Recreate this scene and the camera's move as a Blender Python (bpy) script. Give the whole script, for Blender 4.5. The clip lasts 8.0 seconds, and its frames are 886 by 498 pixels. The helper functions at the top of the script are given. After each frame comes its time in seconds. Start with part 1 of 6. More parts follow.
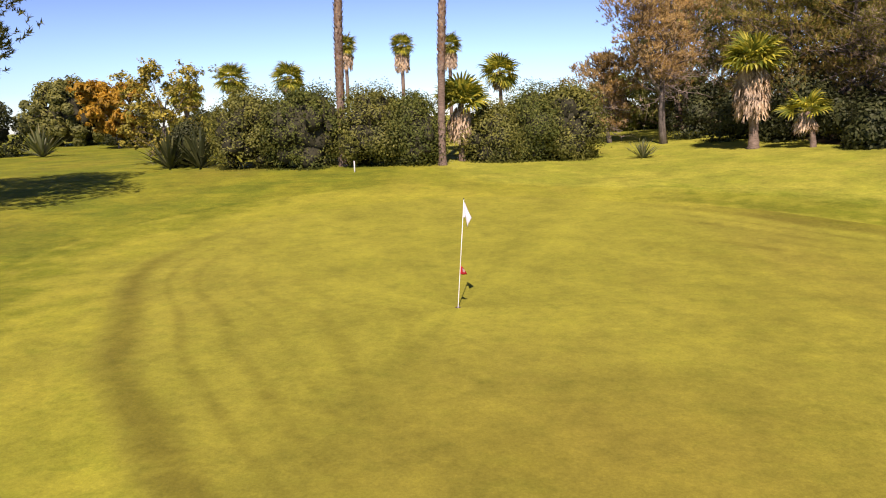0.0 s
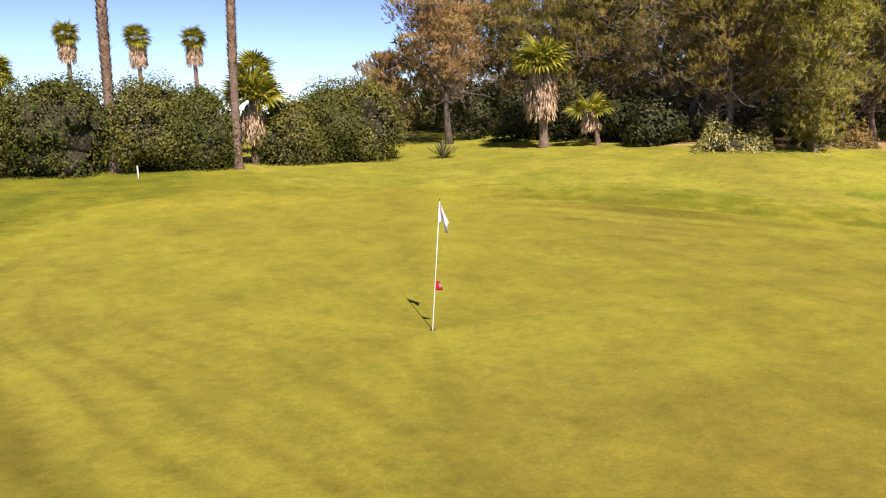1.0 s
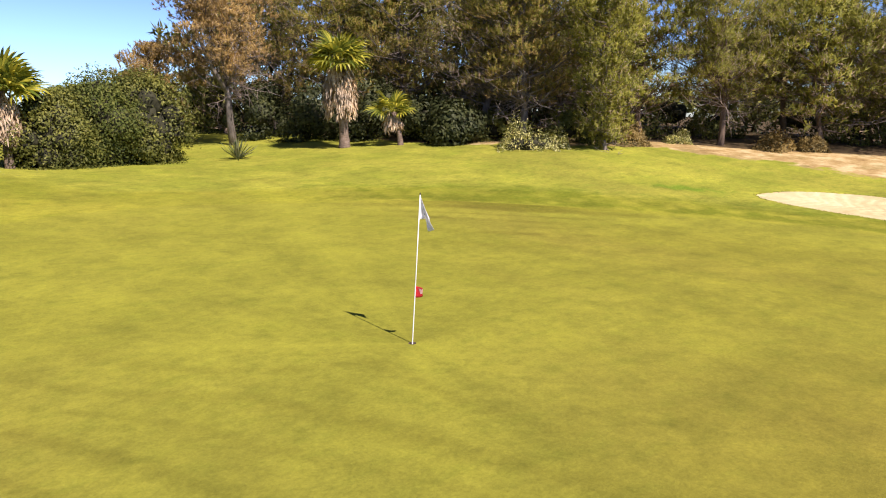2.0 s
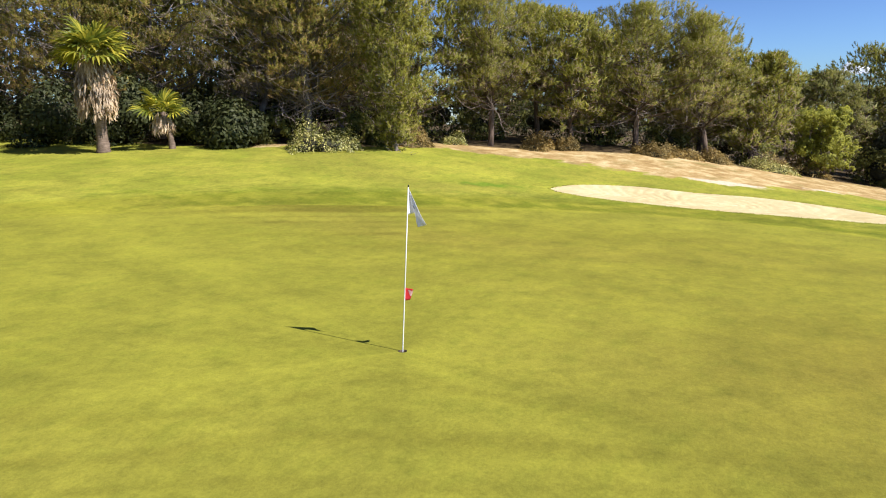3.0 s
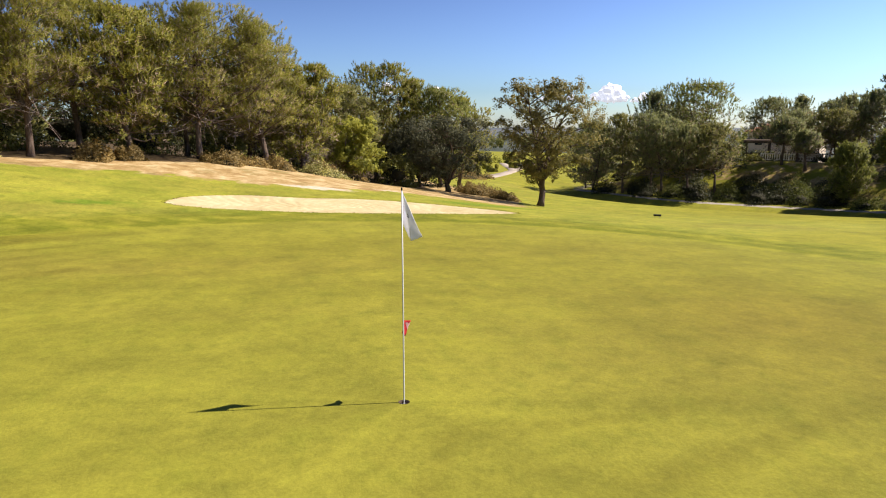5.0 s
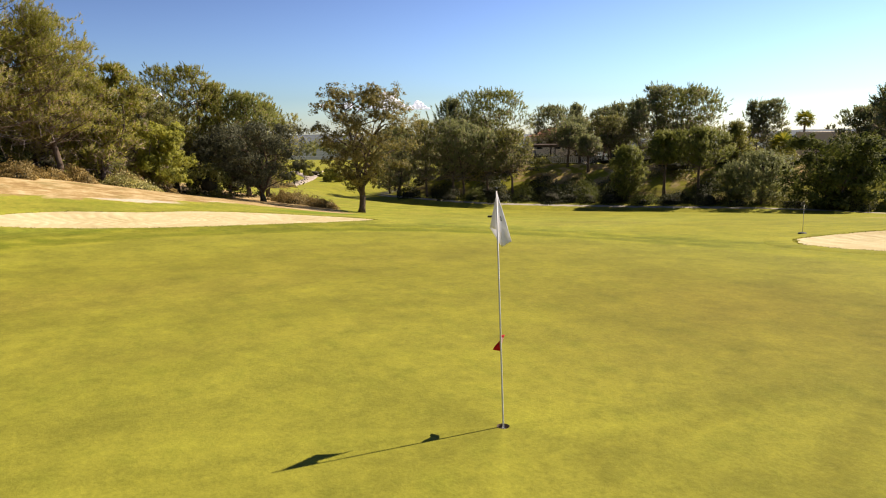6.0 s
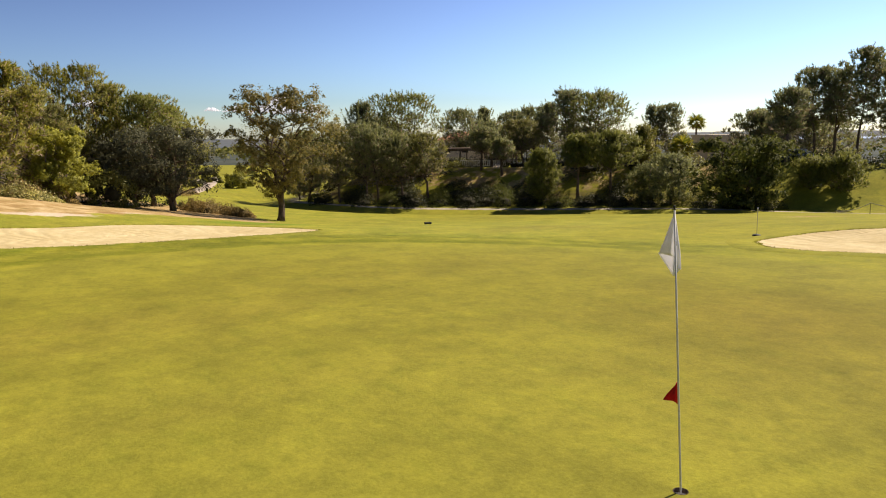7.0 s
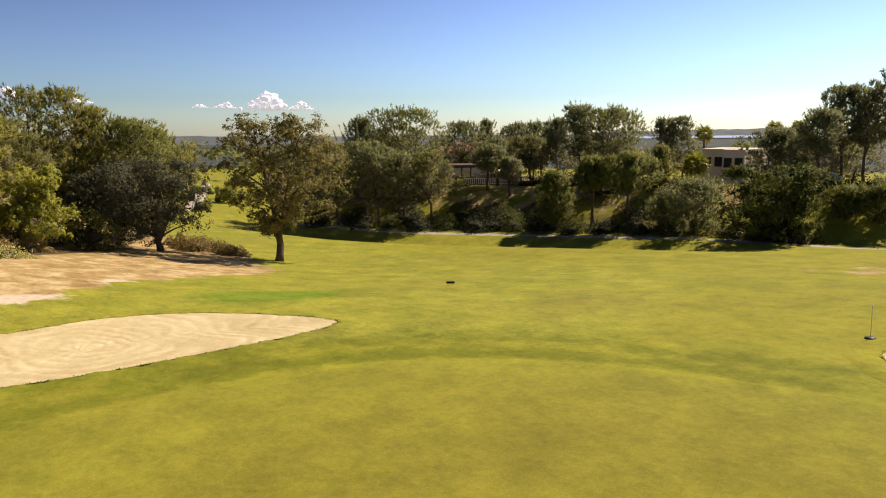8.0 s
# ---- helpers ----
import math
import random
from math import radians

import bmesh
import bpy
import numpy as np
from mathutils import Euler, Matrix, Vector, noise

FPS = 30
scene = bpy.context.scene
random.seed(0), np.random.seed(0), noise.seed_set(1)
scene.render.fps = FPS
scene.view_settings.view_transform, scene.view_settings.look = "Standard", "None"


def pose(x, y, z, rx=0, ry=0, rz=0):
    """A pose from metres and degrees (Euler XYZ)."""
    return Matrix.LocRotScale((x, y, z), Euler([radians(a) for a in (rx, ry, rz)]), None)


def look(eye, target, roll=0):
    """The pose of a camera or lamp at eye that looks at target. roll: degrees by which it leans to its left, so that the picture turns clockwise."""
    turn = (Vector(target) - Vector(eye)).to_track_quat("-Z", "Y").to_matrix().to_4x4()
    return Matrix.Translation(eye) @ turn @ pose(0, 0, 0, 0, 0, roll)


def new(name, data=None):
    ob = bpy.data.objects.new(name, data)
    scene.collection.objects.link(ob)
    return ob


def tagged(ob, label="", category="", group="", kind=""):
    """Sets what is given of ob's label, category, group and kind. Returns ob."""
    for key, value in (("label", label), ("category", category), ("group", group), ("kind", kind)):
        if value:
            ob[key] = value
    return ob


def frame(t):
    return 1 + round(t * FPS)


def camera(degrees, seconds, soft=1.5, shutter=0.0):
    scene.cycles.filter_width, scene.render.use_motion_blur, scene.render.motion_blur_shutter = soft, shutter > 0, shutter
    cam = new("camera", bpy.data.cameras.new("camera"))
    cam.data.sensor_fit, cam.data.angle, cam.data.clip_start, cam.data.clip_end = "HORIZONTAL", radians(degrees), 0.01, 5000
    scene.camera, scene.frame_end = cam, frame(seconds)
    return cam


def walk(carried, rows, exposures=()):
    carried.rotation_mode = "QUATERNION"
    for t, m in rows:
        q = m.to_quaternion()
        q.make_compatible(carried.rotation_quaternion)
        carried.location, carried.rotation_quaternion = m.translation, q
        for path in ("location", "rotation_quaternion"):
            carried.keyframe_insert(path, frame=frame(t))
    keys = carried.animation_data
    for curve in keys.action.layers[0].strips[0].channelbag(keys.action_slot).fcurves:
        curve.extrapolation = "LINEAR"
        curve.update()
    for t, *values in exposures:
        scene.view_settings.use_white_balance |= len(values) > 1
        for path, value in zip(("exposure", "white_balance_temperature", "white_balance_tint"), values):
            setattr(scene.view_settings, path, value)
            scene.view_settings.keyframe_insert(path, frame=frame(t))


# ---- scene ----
cam = camera(63.5, 8.0, 1.1)
PATH = [
    (0, (0.282, -13.415, 3.576), (0.203, -11.448, 3.222), -1.8),
    (0.5, (-1.861, -12.027, 3.47), (-1.561, -10.083, 3.112), -1.7),
    (1, (-3.595, -10.59, 3.392), (-2.929, -8.739, 3.03), -1.5),
    (1.2, (-4.133, -10.062, 3.355), (-3.342, -8.262, 2.992), -1.5),
    (2.3, (-6.576, -6.666, 3.072), (-5.126, -5.337, 2.711), -0.7),
    (2.5, (-6.911, -6.03, 3.03), (-5.363, -4.815, 2.67), -0.7),
    (3, (-7.616, -4.453, 2.922), (-5.86, -3.564, 2.567), -0.7),
    (3.5, (-7.865, -2.882, 2.818), (-5.975, -2.329, 2.467), -0.6),
    (4, (-7.668, -1.477, 2.748), (-5.712, -1.249, 2.401), -0.6),
    (4.5, (-7.25, -0.063, 2.713), (-5.284, -0.198, 2.372), -0.5),
    (5, (-6.66, 1.275, 2.706), (-4.748, 0.792, 2.37), -0.3),
    (5.2, (-6.341, 1.806, 2.685), (-4.47, 1.185, 2.352), -0.3),
    (6.3, (-4.343, 4.069, 2.588), (-2.728, 2.934, 2.269), -0.7),
    (6.5, (-3.976, 4.289, 2.585), (-2.403, 3.097, 2.266), -0.7),
    (7, (-2.714, 4.527, 2.654), (-1.195, 3.264, 2.340), -0.8),
    (7.2, (-1.996, 4.299, 2.894), (-0.478, 3.035, 2.577), -0.8),
    (7.3, (-1.620, 4.175, 3.085), (-0.108, 2.906, 2.763), -0.8),
    (7.4, (-1.156, 4.055, 3.361), (0.355, 2.785, 3.040), -0.8),
    (7.5, (-0.704, 3.958, 3.627), (0.806, 2.686, 3.308), -0.7),
    (8, (1.900, 2.689, 4.944), (3.399, 1.405, 4.621), -0.7),
]
SUN, SKY = 5.0, 0.049
EXPOSURES = [(0, 0.56, 6850, 31), (1, 0.62, 6850, 30), (2.5, 0.73, 6100, 19), (4, 0.67, 5950, 9), (5, 0.64, 6550, 19), (6.5, 0.48, 7150, 18), (8, 0.30, 7350, 20)]
walk(cam, [(t, look(eye, target, roll)) for t, eye, target, roll in PATH], EXPOSURES)

# ---------------------------------------------------------------- light
world = bpy.data.worlds.new("sky")
scene.world = world
world.use_nodes = True
wn = world.node_tree
sky = wn.nodes.new("ShaderNodeTexSky")
sky.sky_type = "NISHITA"
sky.sun_disc = False
sky.sun_elevation = radians(45)
sky.sun_rotation = radians(180)
sky.air_density, sky.dust_density, sky.ozone_density, sky.altitude = 1.0, 0.15, 5.0, 60
deep = wn.nodes.new("ShaderNodeHueSaturation")
deep.inputs["Saturation"].default_value = 0.58
wn.links.new(sky.outputs[0], deep.inputs["Color"])
cool = wn.nodes.new("ShaderNodeMix")
cool.data_type, cool.blend_type = "RGBA", "MULTIPLY"
cool.inputs[0].default_value = 1.0
cool.inputs[7].default_value = (0.378, 0.401, 0.428, 1)
wn.links.new(deep.outputs[0], cool.inputs[6])
clear = wn.nodes.new("ShaderNodeGamma")
clear.inputs["Gamma"].default_value = 2.4
wn.links.new(cool.outputs[2], clear.inputs[0])
wn.links.new(clear.outputs[0], wn.nodes["Background"].inputs[0])
wn.nodes["Background"].inputs[1].default_value = SKY

sun_data = bpy.data.lights.new("sun", "SUN")
sun_data.energy, sun_data.angle, sun_data.color = SUN, radians(0.53), (1.0, 0.93, 0.80)
sun = new("sun", sun_data)
sun.matrix_world = pose(0, -40, 60, 45, 0, -0.6)


# ---------------------------------------------------------------- materials
def nodes_of(name):
    m = bpy.data.materials.new(name)
    m.use_nodes = True
    nt = m.node_tree
    return m, nt, nt.nodes["Principled BSDF"]


def add_noise(nt, scale, detail=4.0, rough=0.55, stretch=None):
    tc = nt.nodes.new("ShaderNodeNewGeometry")
    n = nt.nodes.new("ShaderNodeTexNoise")
    n.inputs["Scale"].default_value, n.inputs["Detail"].default_value = scale, detail
    n.inputs["Roughness"].default_value = rough
    if stretch:
        mp = nt.nodes.new("ShaderNodeMapping")
        mp.inputs["Rotation"].default_value = (0, 0, radians(stretch[3]) if len(stretch) > 3 else 0)
        mp.inputs["Scale"].default_value = stretch[:3]
        nt.links.new(tc.outputs["Position"], mp.inputs[0])
        nt.links.new(mp.outputs[0], n.inputs["Vector"])
    else:
        nt.links.new(tc.outputs["Position"], n.inputs["Vector"])
    return n.outputs["Fac"]


def ramp(nt, fac, stops):
    r = nt.nodes.new("ShaderNodeValToRGB")
    el = r.color_ramp.elements
    while len(el) < len(stops):
        el.new(0.5)
    for e, (p, c) in zip(el, stops):
        e.position = p
        e.color = (*c, 1) if len(c) == 3 else c
    nt.links.new(fac, r.inputs[0])
    return r.outputs[0]


def mix(nt, fac, a, b, mode="MIX"):
    m = nt.nodes.new("ShaderNodeMix")
    m.data_type, m.blend_type = "RGBA", mode
    for sock, v in ((m.inputs[0], fac), (m.inputs[6], a), (m.inputs[7], b)):
        if hasattr(v, "is_linked"):
            nt.links.new(v, sock)
        elif isinstance(v, (int, float)):
            sock.default_value = v
        else:
            sock.default_value = (*v, 1)
    return m.outputs[2]


def bump(nt, bsdf, height, strength, distance):
    b = nt.nodes.new("ShaderNodeBump")
    b.inputs["Strength"].default_value, b.inputs["Distance"].default_value = strength, distance
    nt.links.new(height, b.inputs["Height"])
    nt.links.new(b.outputs[0], bsdf.inputs["Normal"])


def leaf_material(name, dark, mid, light, translucent=0.3, rough=0.6, speckle=0.6):
    """Leaves that differ a little one by one, and drift in tone from bough to bough."""
    m, nt, b = nodes_of(name)
    geo = nt.nodes.new("ShaderNodeNewGeometry")
    lo = tuple(q + (p - q) * speckle for p, q in zip(dark, mid))
    hi = tuple(q + (p - q) * speckle for p, q in zip(light, mid))
    col = ramp(nt, geo.outputs["Random Per Island"], [(0.0, lo), (0.5, mid), (1.0, hi)])
    patch = ramp(nt, add_noise(nt, 0.9, 3), [(0.3, (0.70, 0.72, 0.78)), (0.7, (1.30, 1.22, 1.0))])
    col = mix(nt, 1.0, col, patch, "MULTIPLY")
    nt.links.new(col, b.inputs["Base Color"])
    b.inputs["Roughness"].default_value = rough
    b.inputs["Specular IOR Level"].default_value = 0.25
    tr = nt.nodes.new("ShaderNodeBsdfTranslucent")
    nt.links.new(col, tr.inputs[0])
    ms = nt.nodes.new("ShaderNodeMixShader")
    ms.inputs[0].default_value = translucent
    nt.links.new(b.outputs[0], ms.inputs[1])
    nt.links.new(tr.outputs[0], ms.inputs[2])
    nt.links.new(ms.outputs[0], nt.nodes["Material Output"].inputs[0])
    return m


def rough_material(name, c1, c2, scale, rough=0.9, bump_d=0.02, stretch=None, c3=None, spec=0.2):
    m, nt, b = nodes_of(name)
    n1 = add_noise(nt, scale, 6, 0.65, stretch)
    stops = [(0.3, c1), (0.7, c2)] if c3 is None else [(0.3, c1), (0.55, c2), (0.75, c3)]
    col = ramp(nt, n1, stops)
    big = ramp(nt, add_noise(nt, scale * 0.13, 2), [(0.3, (0.8, 0.8, 0.8)), (0.7, (1.15, 1.15, 1.15))])
    nt.links.new(mix(nt, 1.0, col, big, "MULTIPLY"), b.inputs["Base Color"])
    b.inputs["Roughness"].default_value = rough
    b.inputs["Specular IOR Level"].default_value = spec
    if bump_d:
        bump(nt, b, n1, 0.8, bump_d)
    return m


def turf_colour(nt, base, pale, brown, green, k=1.0):
    """Mown grass: fine blades, hand-wide flecks, and patches some metres across."""
    fine = add_noise(nt, 26, 5, 0.75)
    fleck = add_noise(nt, 2.6, 5, 0.65, (0.55, 1.0, 1.0, 35))
    patch = add_noise(nt, 0.42, 5, 0.62)
    drift = add_noise(nt, 0.17, 3, 0.5, (1.0, 0.45, 1.0, -25))
    col = mix(nt, ramp(nt, patch, [(0.42, (0, 0, 0)), (0.60, (1, 1, 1))]), base, pale)
    col = mix(nt, ramp(nt, drift, [(0.52, (0, 0, 0)), (0.72, (0.6 * k,) * 3)]), col, brown)
    col = mix(nt, ramp(nt, fleck, [(0.50, (0, 0, 0)), (0.76, (0.62 * k,) * 3)]), col, green)
    worn = add_noise(nt, 0.75, 5, 0.7, (1.0, 0.6, 1.0, 10))
    col = mix(nt, 1.0, col, ramp(nt, worn, [(0.28, (1 - 0.19 * k, 1 - 0.20 * k, 1 - 0.16 * k)), (0.5, (1, 1, 1)), (0.72, (1 + 0.12 * k, 1 + 0.13 * k, 1))]), "MULTIPLY")
    mottle = add_noise(nt, 1.25, 9, 0.78)
    col = mix(nt, 1.0, col, ramp(nt, mottle, [(0.32, (0.79, 0.81, 0.82)), (0.5, (1, 1, 1)), (0.68, (1.13, 1.14, 1.08))]), "MULTIPLY")
    grain = add_noise(nt, 6.5, 4, 0.75)
    col = mix(nt, 1.0, col, ramp(nt, grain, [(0.3, (1 - 0.20 * k, 1 - 0.19 * k, 1 - 0.20 * k)), (0.7, (1 + 0.17 * k, 1 + 0.17 * k, 1 + 0.14 * k))]), "MULTIPLY")
    shade = ramp(nt, fine, [(0.25, (1 - 0.17 * k, 1 - 0.17 * k, 1 - 0.19 * k)), (0.75, (1 + 0.16 * k, 1 + 0.16 * k, 1 + 0.15 * k))])
    return mix(nt, 1.0, col, shade, "MULTIPLY"), fine


def attribute(nt, name):
    a = nt.nodes.new("ShaderNodeAttribute")
    a.attribute_name = name
    return a.outputs["Fac"]


def ragged(nt, mask, scale, lo=0.42, hi=0.58, amount=0.35):
    """A mask with a frayed edge."""
    n = add_noise(nt, scale, 4, 0.65)
    m1 = nt.nodes.new("ShaderNodeMath")
    m1.operation = "MULTIPLY_ADD"
    m1.inputs[1].default_value, m1.inputs[2].default_value = amount, -0.5 * amount
    nt.links.new(n, m1.inputs[0])
    m2 = nt.nodes.new("ShaderNodeMath")
    m2.operation = "ADD"
    nt.links.new(mask, m2.inputs[0])
    nt.links.new(m1.outputs[0], m2.inputs[1])
    return ramp(nt, m2.outputs[0], [(lo, (0, 0, 0)), (hi, (1, 1, 1))])


def ground_material():
    m, nt, b = nodes_of("turf_and_soil")
    lawn, fine = turf_colour(nt, (0.232, 0.232, 0.0260), (0.292, 0.278, 0.0320), (0.245, 0.205, 0.0380), (0.150, 0.188, 0.0180), 0.75)
    lush, _ = turf_colour(nt, (0.140, 0.161, 0.0160), (0.216, 0.216, 0.0210), (0.199, 0.164, 0.0260), (0.082, 0.117, 0.0110))
    bright, _ = turf_colour(nt, (0.238, 0.248, 0.0320), (0.310, 0.300, 0.0420), (0.240, 0.210, 0.0400), (0.135, 0.185, 0.0200))
    close, _ = turf_colour(nt, (0.228, 0.221, 0.0290), (0.272, 0.262, 0.0340), (0.244, 0.206, 0.0370), (0.168, 0.192, 0.0220), 0.7)
    close = mix(nt, attribute(nt, "tan"), close, mix(nt, 1.0, close, (0.84, 0.77, 0.80), "MULTIPLY"))
    col = mix(nt, ragged(nt, attribute(nt, "rough"), 1.2, 0.35, 0.65, 0.35), lawn, lush)
    col = mix(nt, ragged(nt, attribute(nt, "bright"), 0.4, 0.3, 0.7, 0.6), col, bright)
    col = mix(nt, ragged(nt, attribute(nt, "close"), 0.9, 0.3, 0.7, 0.4), col, close)
    tuft = ragged(nt, attribute(nt, "lush"), 0.9, 0.35, 0.65, 0.5)
    col = mix(nt, tuft, col, mix(nt, 1.0, col, (0.62, 0.86, 0.60), "MULTIPLY"))
    weedy = ragged(nt, attribute(nt, "weedy"), 1.1, 0.40, 0.72, 1.2)
    col = mix(nt, weedy, col, mix(nt, 1.0, col, (0.64, 0.71, 0.58), "MULTIPLY"))
    # wheel and mower marks that run round the edge of the green
    ring = ragged(nt, attribute(nt, "ring"), 1.3, 0.15, 0.95, 1.1)
    col = mix(nt, ring, col, mix(nt, 1.0, col, (0.66, 0.63, 0.65), "MULTIPLY"))
    soil = ramp(nt, add_noise(nt, 0.9, 7, 0.75), [(0.3, (0.20, 0.122, 0.048)), (0.48, (0.39, 0.268, 0.112)), (0.64, (0.60, 0.470, 0.255))])
    straw = ramp(nt, add_noise(nt, 0.55, 6, 0.7), [(0.52, (0, 0, 0)), (0.66, (0.8, 0.8, 0.8))])
    soil = mix(nt, straw, soil, ramp(nt, add_noise(nt, 9.0, 5, 0.7), [(0.3, (0.12, 0.100, 0.032)), (0.7, (0.32, 0.265, 0.095))]))
    stony = ragged(nt, attribute(nt, "pale"), 1.2, 0.40, 0.60, 0.9)
    soil = mix(nt, stony, soil, ramp(nt, add_noise(nt, 6.0, 5, 0.7), [(0.3, (0.46, 0.36, 0.24)), (0.7, (0.70, 0.60, 0.45))]))
    # needle litter; the same dark tones paint shade on the bank
    litter_shade = ramp(nt, add_noise(nt, 3.0, 6, 0.7), [(0.3, (0.050, 0.038, 0.020)), (0.55, (0.105, 0.072, 0.038)), (0.72, (0.100, 0.105, 0.030))])
    col = mix(nt, ragged(nt, attribute(nt, "soil"), 0.55, 0.44, 0.56, 1.3), col, soil)
    col = mix(nt, ragged(nt, attribute(nt, "litter_shade"), 0.7, 0.40, 0.60, 0.5), col, litter_shade)
    track = ramp(nt, add_noise(nt, 5.0, 4, 0.6), [(0.3, (0.30, 0.27, 0.23)), (0.7, (0.46, 0.42, 0.36))])
    col = mix(nt, ragged(nt, attribute(nt, "track"), 1.5, 0.45, 0.55, 0.2), col, track)
    scrub = ramp(nt, add_noise(nt, 0.02, 5, 0.7), [(0.35, (0.040, 0.054, 0.044)), (0.5, (0.066, 0.080, 0.062)), (0.65, (0.12, 0.125, 0.105))])
    col = mix(nt, ragged(nt, attribute(nt, "far"), 0.02, 0.4, 0.6, 0.4), col, scrub)
    nt.links.new(col, b.inputs["Base Color"])
    b.inputs["Roughness"].default_value = 0.9
    b.inputs["Specular IOR Level"].default_value = 0.08
    bump(nt, b, fine, 0.45, 0.018)
    return m


def sand_material():
    """Pale sand with curved rake lines that follow the bunker's edge."""
    m, nt, b = nodes_of("bunker_sand")
    n1 = add_noise(nt, 7.0, 6, 0.65)
    col = ramp(nt, n1, [(0.3, (0.50, 0.420, 0.225)), (0.7, (0.60, 0.520, 0.305))])
    wide = add_noise(nt, 0.5, 3)
    col = mix(nt, 1.0, col, ramp(nt, wide, [(0.35, (0.90, 0.86, 0.80)), (0.65, (1.06, 1.06, 1.08))]), "MULTIPLY")
    lane = nt.nodes.new("ShaderNodeMath")
    lane.operation = "MULTIPLY_ADD"
    lane.inputs[1].default_value = 0.8
    nt.links.new(add_noise(nt, 0.45, 2), lane.inputs[0])
    nt.links.new(attribute(nt, "rake"), lane.inputs[2])
    turn = nt.nodes.new("ShaderNodeMath")
    turn.operation = "MULTIPLY"
    turn.inputs[1].default_value = 2 * math.pi / 0.27
    nt.links.new(lane.outputs[0], turn.inputs[0])
    wave = nt.nodes.new("ShaderNodeMath")
    wave.operation = "SINE"
    nt.links.new(turn.outputs[0], wave.inputs[0])
    worn = nt.nodes.new("ShaderNodeMath")
    worn.operation = "MULTIPLY"
    half = nt.nodes.new("ShaderNodeMath")
    half.operation = "MULTIPLY_ADD"
    half.inputs[1].default_value, half.inputs[2].default_value = 0.5, 0.5
    nt.links.new(wave.outputs[0], half.inputs[0])
    nt.links.new(half.outputs[0], worn.inputs[0])
    nt.links.new(ramp(nt, add_noise(nt, 0.8, 3), [(0.34, (0.15, 0.15, 0.15)), (0.56, (1, 1, 1))]), worn.inputs[1])
    col = mix(nt, 1.0, col, ramp(nt, worn.outputs[0], [(0.0, (0.965, 0.955, 0.93)), (0.5, (0.99, 0.99, 0.98)), (1.0, (1.12, 1.12, 1.13))]), "MULTIPLY")
    nt.links.new(col, b.inputs["Base Color"])
    b.inputs["Roughness"].default_value = 0.95
    b.inputs["Specular IOR Level"].default_value = 0.1
    both = nt.nodes.new("ShaderNodeMath")
    both.operation = "MULTIPLY_ADD"
    both.inputs[1].default_value = 0.5
    nt.links.new(n1, both.inputs[0])
    nt.links.new(worn.outputs[0], both.inputs[2])
    bump(nt, b, both.outputs[0], 0.8, 0.02)
    return m


def cloth_material(name, c1, c2, through_light):
    """Thin woven cloth that lets some sun through."""
    m, nt, b = nodes_of(name)
    weave = add_noise(nt, 60, 3, 0.6)
    col = mix(nt, 1.0, ramp(nt, weave, [(0.3, c1), (0.7, c2)]), ramp(nt, add_noise(nt, 5.0, 3), [(0.3, (0.90, 0.90, 0.92)), (0.7, (1.03, 1.03, 1.03))]), "MULTIPLY")
    nt.links.new(col, b.inputs["Base Color"])
    b.inputs["Roughness"].default_value = 0.8
    b.inputs["Specular IOR Level"].default_value = 0.15
    bump(nt, b, weave, 0.4, 0.002)
    tr = nt.nodes.new("ShaderNodeBsdfTranslucent")
    nt.links.new(col, tr.inputs[0])
    ms = nt.nodes.new("ShaderNodeMixShader")
    ms.inputs[0].default_value = through_light
    nt.links.new(b.outputs[0], ms.inputs[1])
    nt.links.new(tr.outputs[0], ms.inputs[2])
    nt.links.new(ms.outputs[0], nt.nodes["Material Output"].inputs[0])
    return m


def glowing(name, colour, strength):
    """Vapour far away, its sunlit brightness put in as emission all through."""
    m, nt, b = nodes_of(name)
    b.inputs["Base Color"].default_value = (0.8, 0.8, 0.8, 1)
    b.inputs["Emission Color"].default_value = (*colour, 1)
    b.inputs["Emission Strength"].default_value = strength
    b.inputs["Roughness"].default_value = 1.0
    return m


